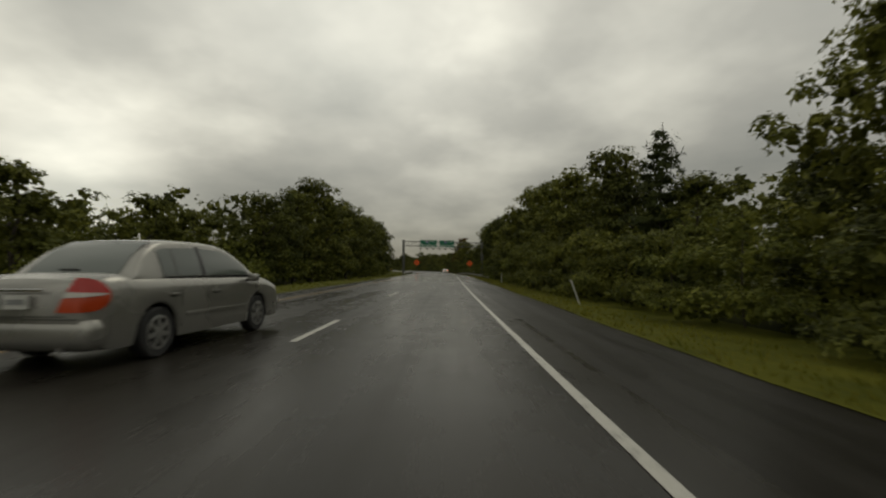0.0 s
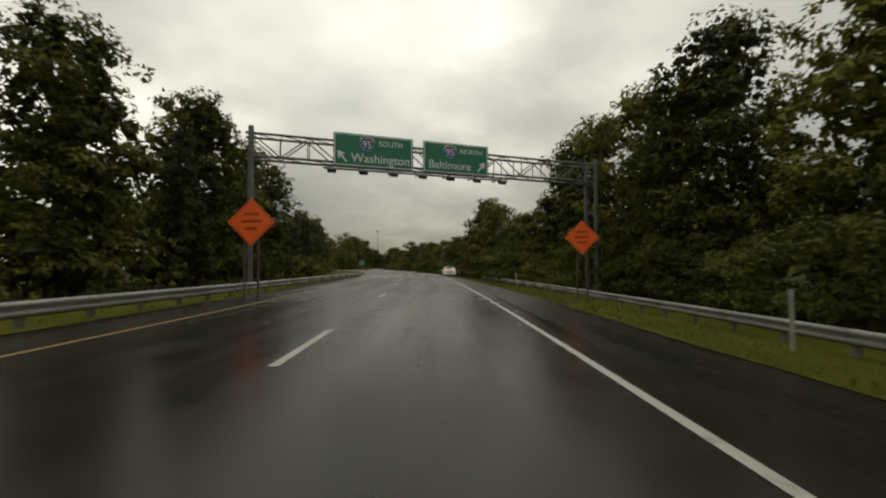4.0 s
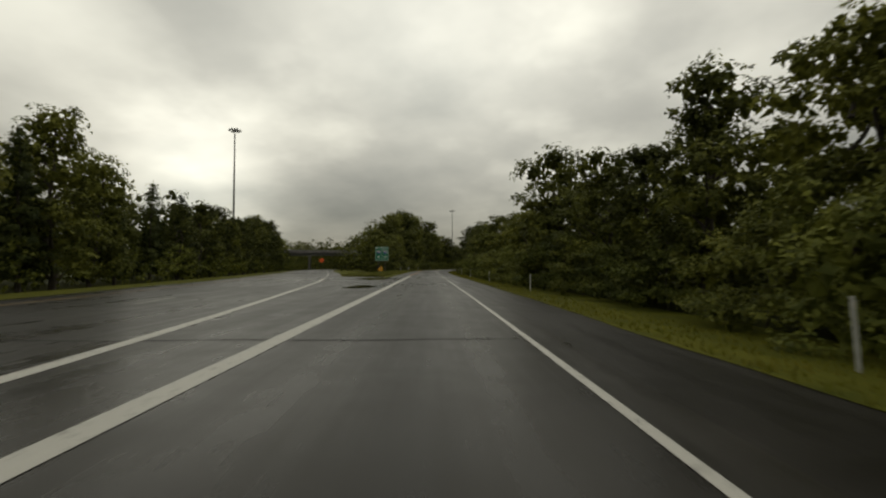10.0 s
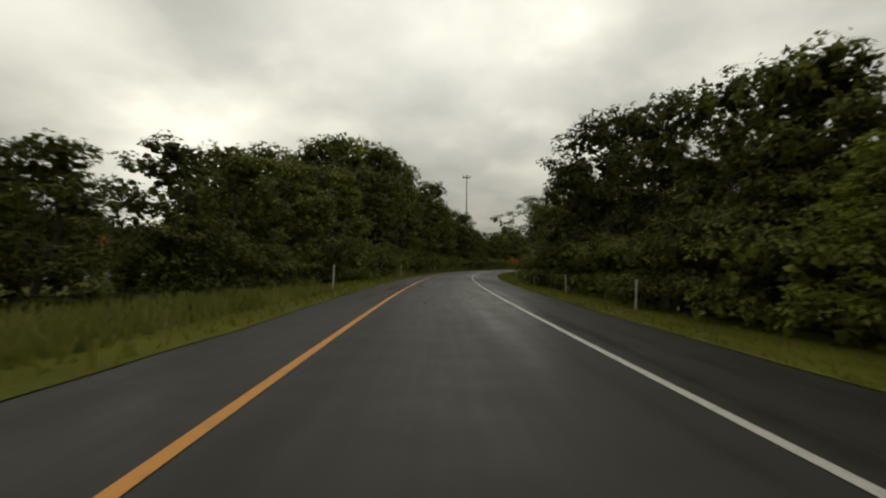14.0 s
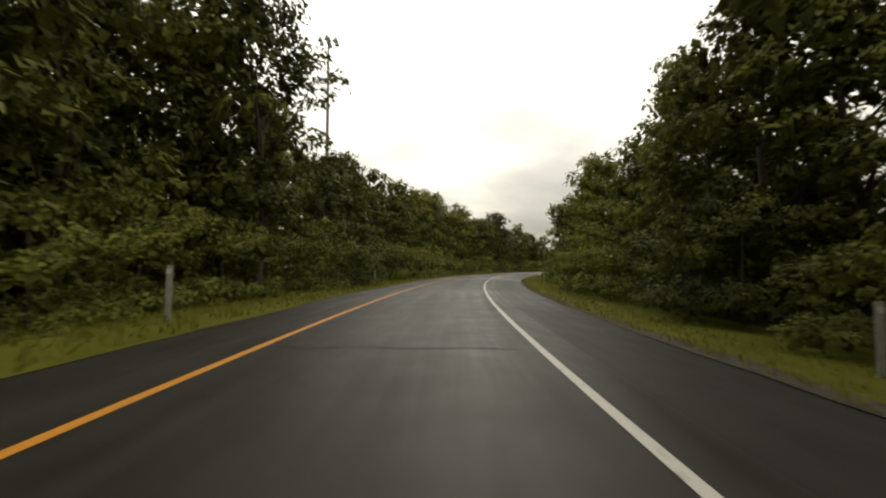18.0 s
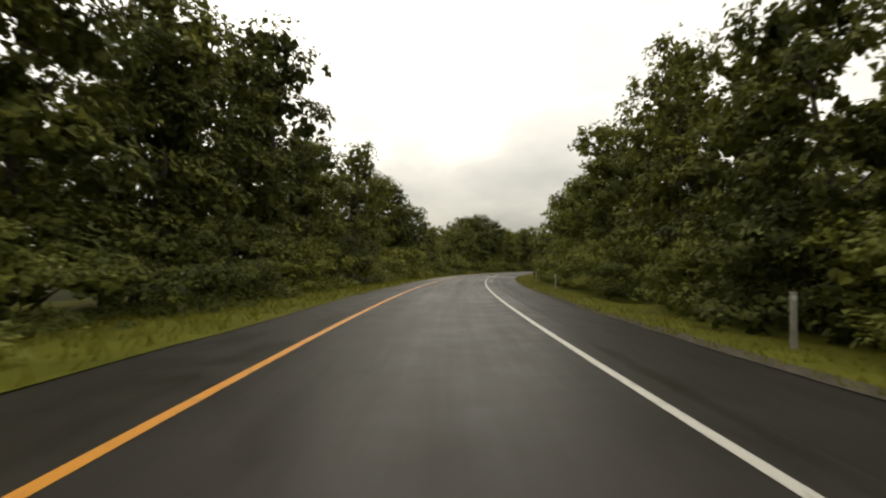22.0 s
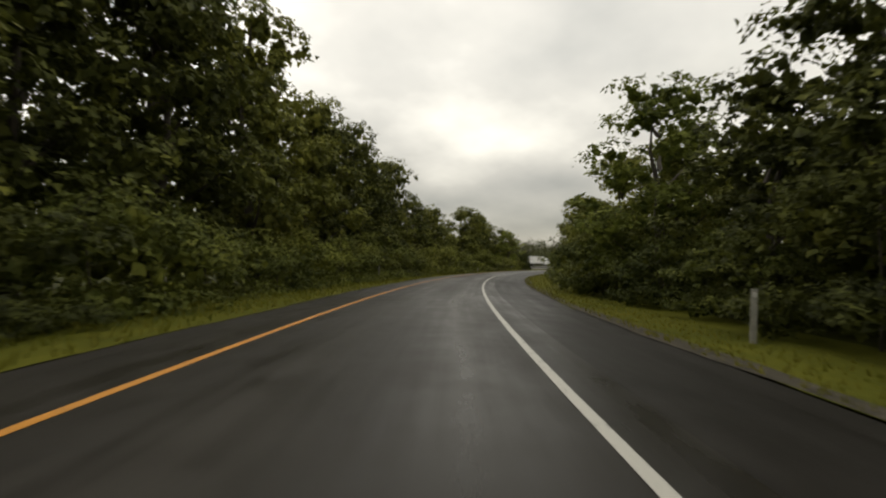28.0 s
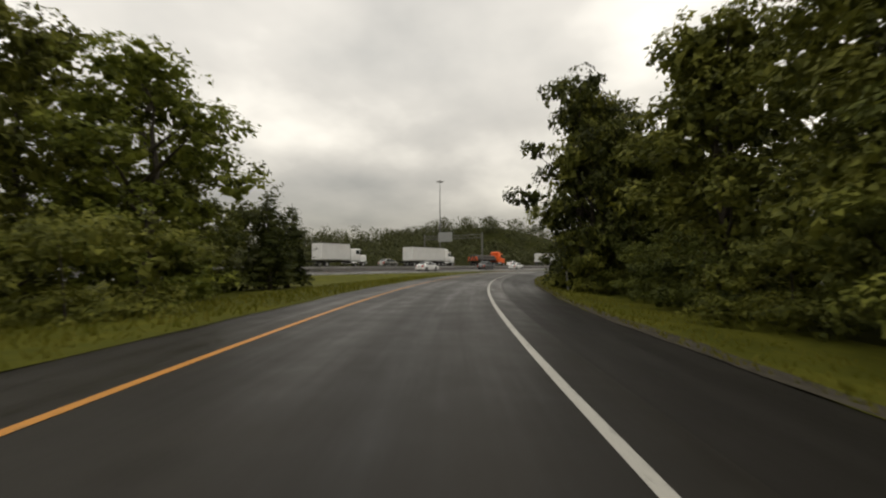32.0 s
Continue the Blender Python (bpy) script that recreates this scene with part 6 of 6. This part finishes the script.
# orange excavator beside the far carriageway
ex = thing("excavator", h_pose(31, -14.5, 0.35, 90), "orange excavator parked beyond the motorway", "excavator")
for sx in (1, -1):
    part("track", box((0.55, 3.6, 0.8), pose(sx * 1.0, 0, 0.42), 0.25), M_UNDER, ex)
part("house", box((2.5, 2.8, 1.1), pose(0, -0.3, 1.6), 0.15), M_ORANGE, ex)
cabx = part("cab", box((0.95, 1.4, 1.3), pose(-0.7, 0.6, 2.5), 0.12), M_ORANGE, ex)
part("cab_window", box((0.98, 1.0, 0.7), pose(-0.7, 0.7, 2.65), 0.03), M_GLASS, cabx)
part("boom", box((0.4, 3.8, 0.5), pose(0.1, 2.4, 3.1, 38), 0.1), M_ORANGE, ex)
part("stick", box((0.32, 2.6, 0.36), pose(0.1, 4.6, 3.2, -52), 0.08), M_ORANGE, ex)
part("bucket", box((0.8, 0.7, 0.7), pose(0.1, 5.4, 2.1, -30), 0.15), M_UNDER, ex)

# sign gantry over the far carriageway
sg = thing("sign_gantry", h_pose(21, -14.0, 0, 0), "grey steel sign gantry over the far motorway carriageway", "gantry")
for x in (0, 17.5):
    part("column", tube((x, 0, -0.3), (x, 0, 9.0), 0.22, 0.18, 12), M_GREY_STEEL, sg)
for z in (7.7, 8.5):
    part("chord", box((17.5, 0.14, 0.14), pose(8.75, 0, z)), M_GREY_STEEL, sg)
for j in range(14):
    part("brace", tube((j * 1.25, 0, 7.7 if j % 2 else 8.5), (j * 1.25 + 1.25, 0, 8.5 if j % 2 else 7.7), 0.05, 0.05, 6), M_GREY_STEEL, sg)
p = part("sign_panel", box((4.3, 0.08, 2.4), pose(6.8, -0.25, 8.2), 0.02), M_SIGN_BACK, sg)
for j in range(5):
    part("rib", box((0.1, 0.05, 2.3), pose(5.0 + 0.9 * j, -0.32, 8.2)), M_STEEL, p)

# small white sign on the far bank
x, y = hat(-2.0, -15.0)
ob = thing("road_sign", pose(x, y, 0.3, 0, 0, H_TURN + 90), "small white sign on a thin post beyond the motorway", "road sign")
part("plate", box((0.75, 0.02, 0.9), pose(0, 0, 3.0), 0.006), M_SIGN_WHITE, ob)
part("writing_bar", box((0.45, 0.004, 0.3), pose(0, -0.013, 2.95)), M_BLACK, ob)
part("post", box((0.07, 0.05, 3.5), pose(0, 0.04, 1.6)), M_STEEL, ob)

# ---- road bridge over the through road ----
BS = 445.0
bx, by = at(BS, float(main_edge(BS)) + 3.5)
mdir = math.degrees(math.atan2(-(at(BS + 2, main_edge(BS + 2))[0] - at(BS - 2, main_edge(BS - 2))[0]), at(BS + 2, main_edge(BS + 2))[1] - at(BS - 2, main_edge(BS - 2))[1]))
br = thing("road_bridge", pose(float(bx), float(by), -0.6, 0, 0, mdir + 8), "weathered concrete road bridge over the through road", "bridge")
part("deck", box((62, 9.5, 0.5), pose(0, 0, 7.7)), M_CONCRETE, br)
for y in (-4.7, 4.7):
    part("parapet", box((62, 0.3, 0.95), pose(0, y, 8.3), 0.03), M_CONCRETE, br)
for y in (-3.6, -1.2, 1.2, 3.6):
    part("girder", box((60, 0.45, 1.0), pose(0, y, 6.96)), M_GREY_STEEL, br)
for x in (-8.5, 9.5, 24):
    part("pier_cap", box((1.0, 9.0, 0.9), pose(x, 0, 6.0), 0.05), M_CONCRETE, br)
    for y in (-3.2, 0, 3.2):
        part("pier", tube((x, y, -0.8), (x, y, 5.6), 0.45, 0.45, 14), M_CONCRETE, br)
for sx in (-1, 1):
    part("abutment", box((3, 10, 7.6), pose(sx * 31.5, 0, 3.7)), M_CONCRETE, br)

# ---- wooded hills in the distance ----


def hill(name, cx, cy, rx, ry, h, rz, count, label, tree=(9, 13)):
    rot = Matrix.Rotation(radians(rz), 2)
    rise = lambda x, y: h * (0.5 + 0.5 * math.cos(math.pi * min(1, math.hypot(x, y)))) * (1 + 0.15 * math.sin(3 * x + 2 * y))
    n = 24
    v = []
    for a in range(n + 1):
        for b in range(n + 1):
            x, y = (2 * a / n - 1), (2 * b / n - 1)
            p = rot @ Vector((x * rx, y * ry))
            v.append((cx + p.x, cy + p.y, GROUND_Z - 0.3 + rise(x, y)))
    q = [(a * (n + 1) + b, (a + 1) * (n + 1) + b, (a + 1) * (n + 1) + b + 1, a * (n + 1) + b + 1) for a in range(n) for b in range(n)]
    tagged(new(name, quick_mesh(name, v, q, M_GROUND, True)), label, "hill", "", "structure")
    spots = []
    for _ in range(count):
        x, y = RNG.uniform(-0.98, 0.98), RNG.uniform(-0.98, 0.6)
        if math.hypot(x, y) < 0.96:
            p = rot @ Vector((x * rx, y * ry))
            spots.append((cx + p.x, cy + p.y, GROUND_Z + rise(x, y) - 1.5, RNG.uniform(*tree)))
    return spots


far = hill("hill_4", -196, 548, 75, 48, 12.5, 37, 190, "low wooded hill behind the road bridge", (9, 12.5))
for _ in range(40):
    far.append((-178 + RNG.normal(0, 22), 512 + RNG.normal(0, 6), GROUND_Z, RNG.uniform(7, 11)))
crown_mass("woodland", far, "green wood on the low hill behind the road bridge", 130, 0.55, None, 0.8, 1.7, 60)
x, y = at(478.0, 40.0)
far = hill("hill_3", float(x), float(y), 25, 48, 20.5, turn(478), 95, "rounded wooded hill between ramp and through road", (10.5, 13))
crown_mass("woodland", far, "dense green trees on the rounded hill between the roads", 150, 0.5, None, 0.8, 1.7, 50)
far = hill("hill_1", 489, 825, 430, 115, 18, H_TURN + 90, 900, "low wooded hill beyond the motorway", (8.5, 12.5))
far += hill("hill_2", 492, 813, 150, 100, 30, -73, 420, "rounded wooded hilltop beyond the motorway", (8.5, 12.5))
crown_mass("woodland", far, "distant hazy green woodland on the hill beyond the motorway", 90, 0.8, M_HAZY_LEAF, 0.9, 2.2, 34)
far = []
for u in np.arange(-220, 500, 6.0):
    for n in (-30, -38):
        x, y = hat(u + RNG.normal(0, 2), n + RNG.normal(0, 2))
        far.append((x, y, GROUND_Z, RNG.uniform(3.4, 6.5)))
crown_mass("woodland", far, "green trees and scrub behind the far verge of the motorway", 110, 0.45, M_HAZY_LEAF, 0.85, 1.35, 30)
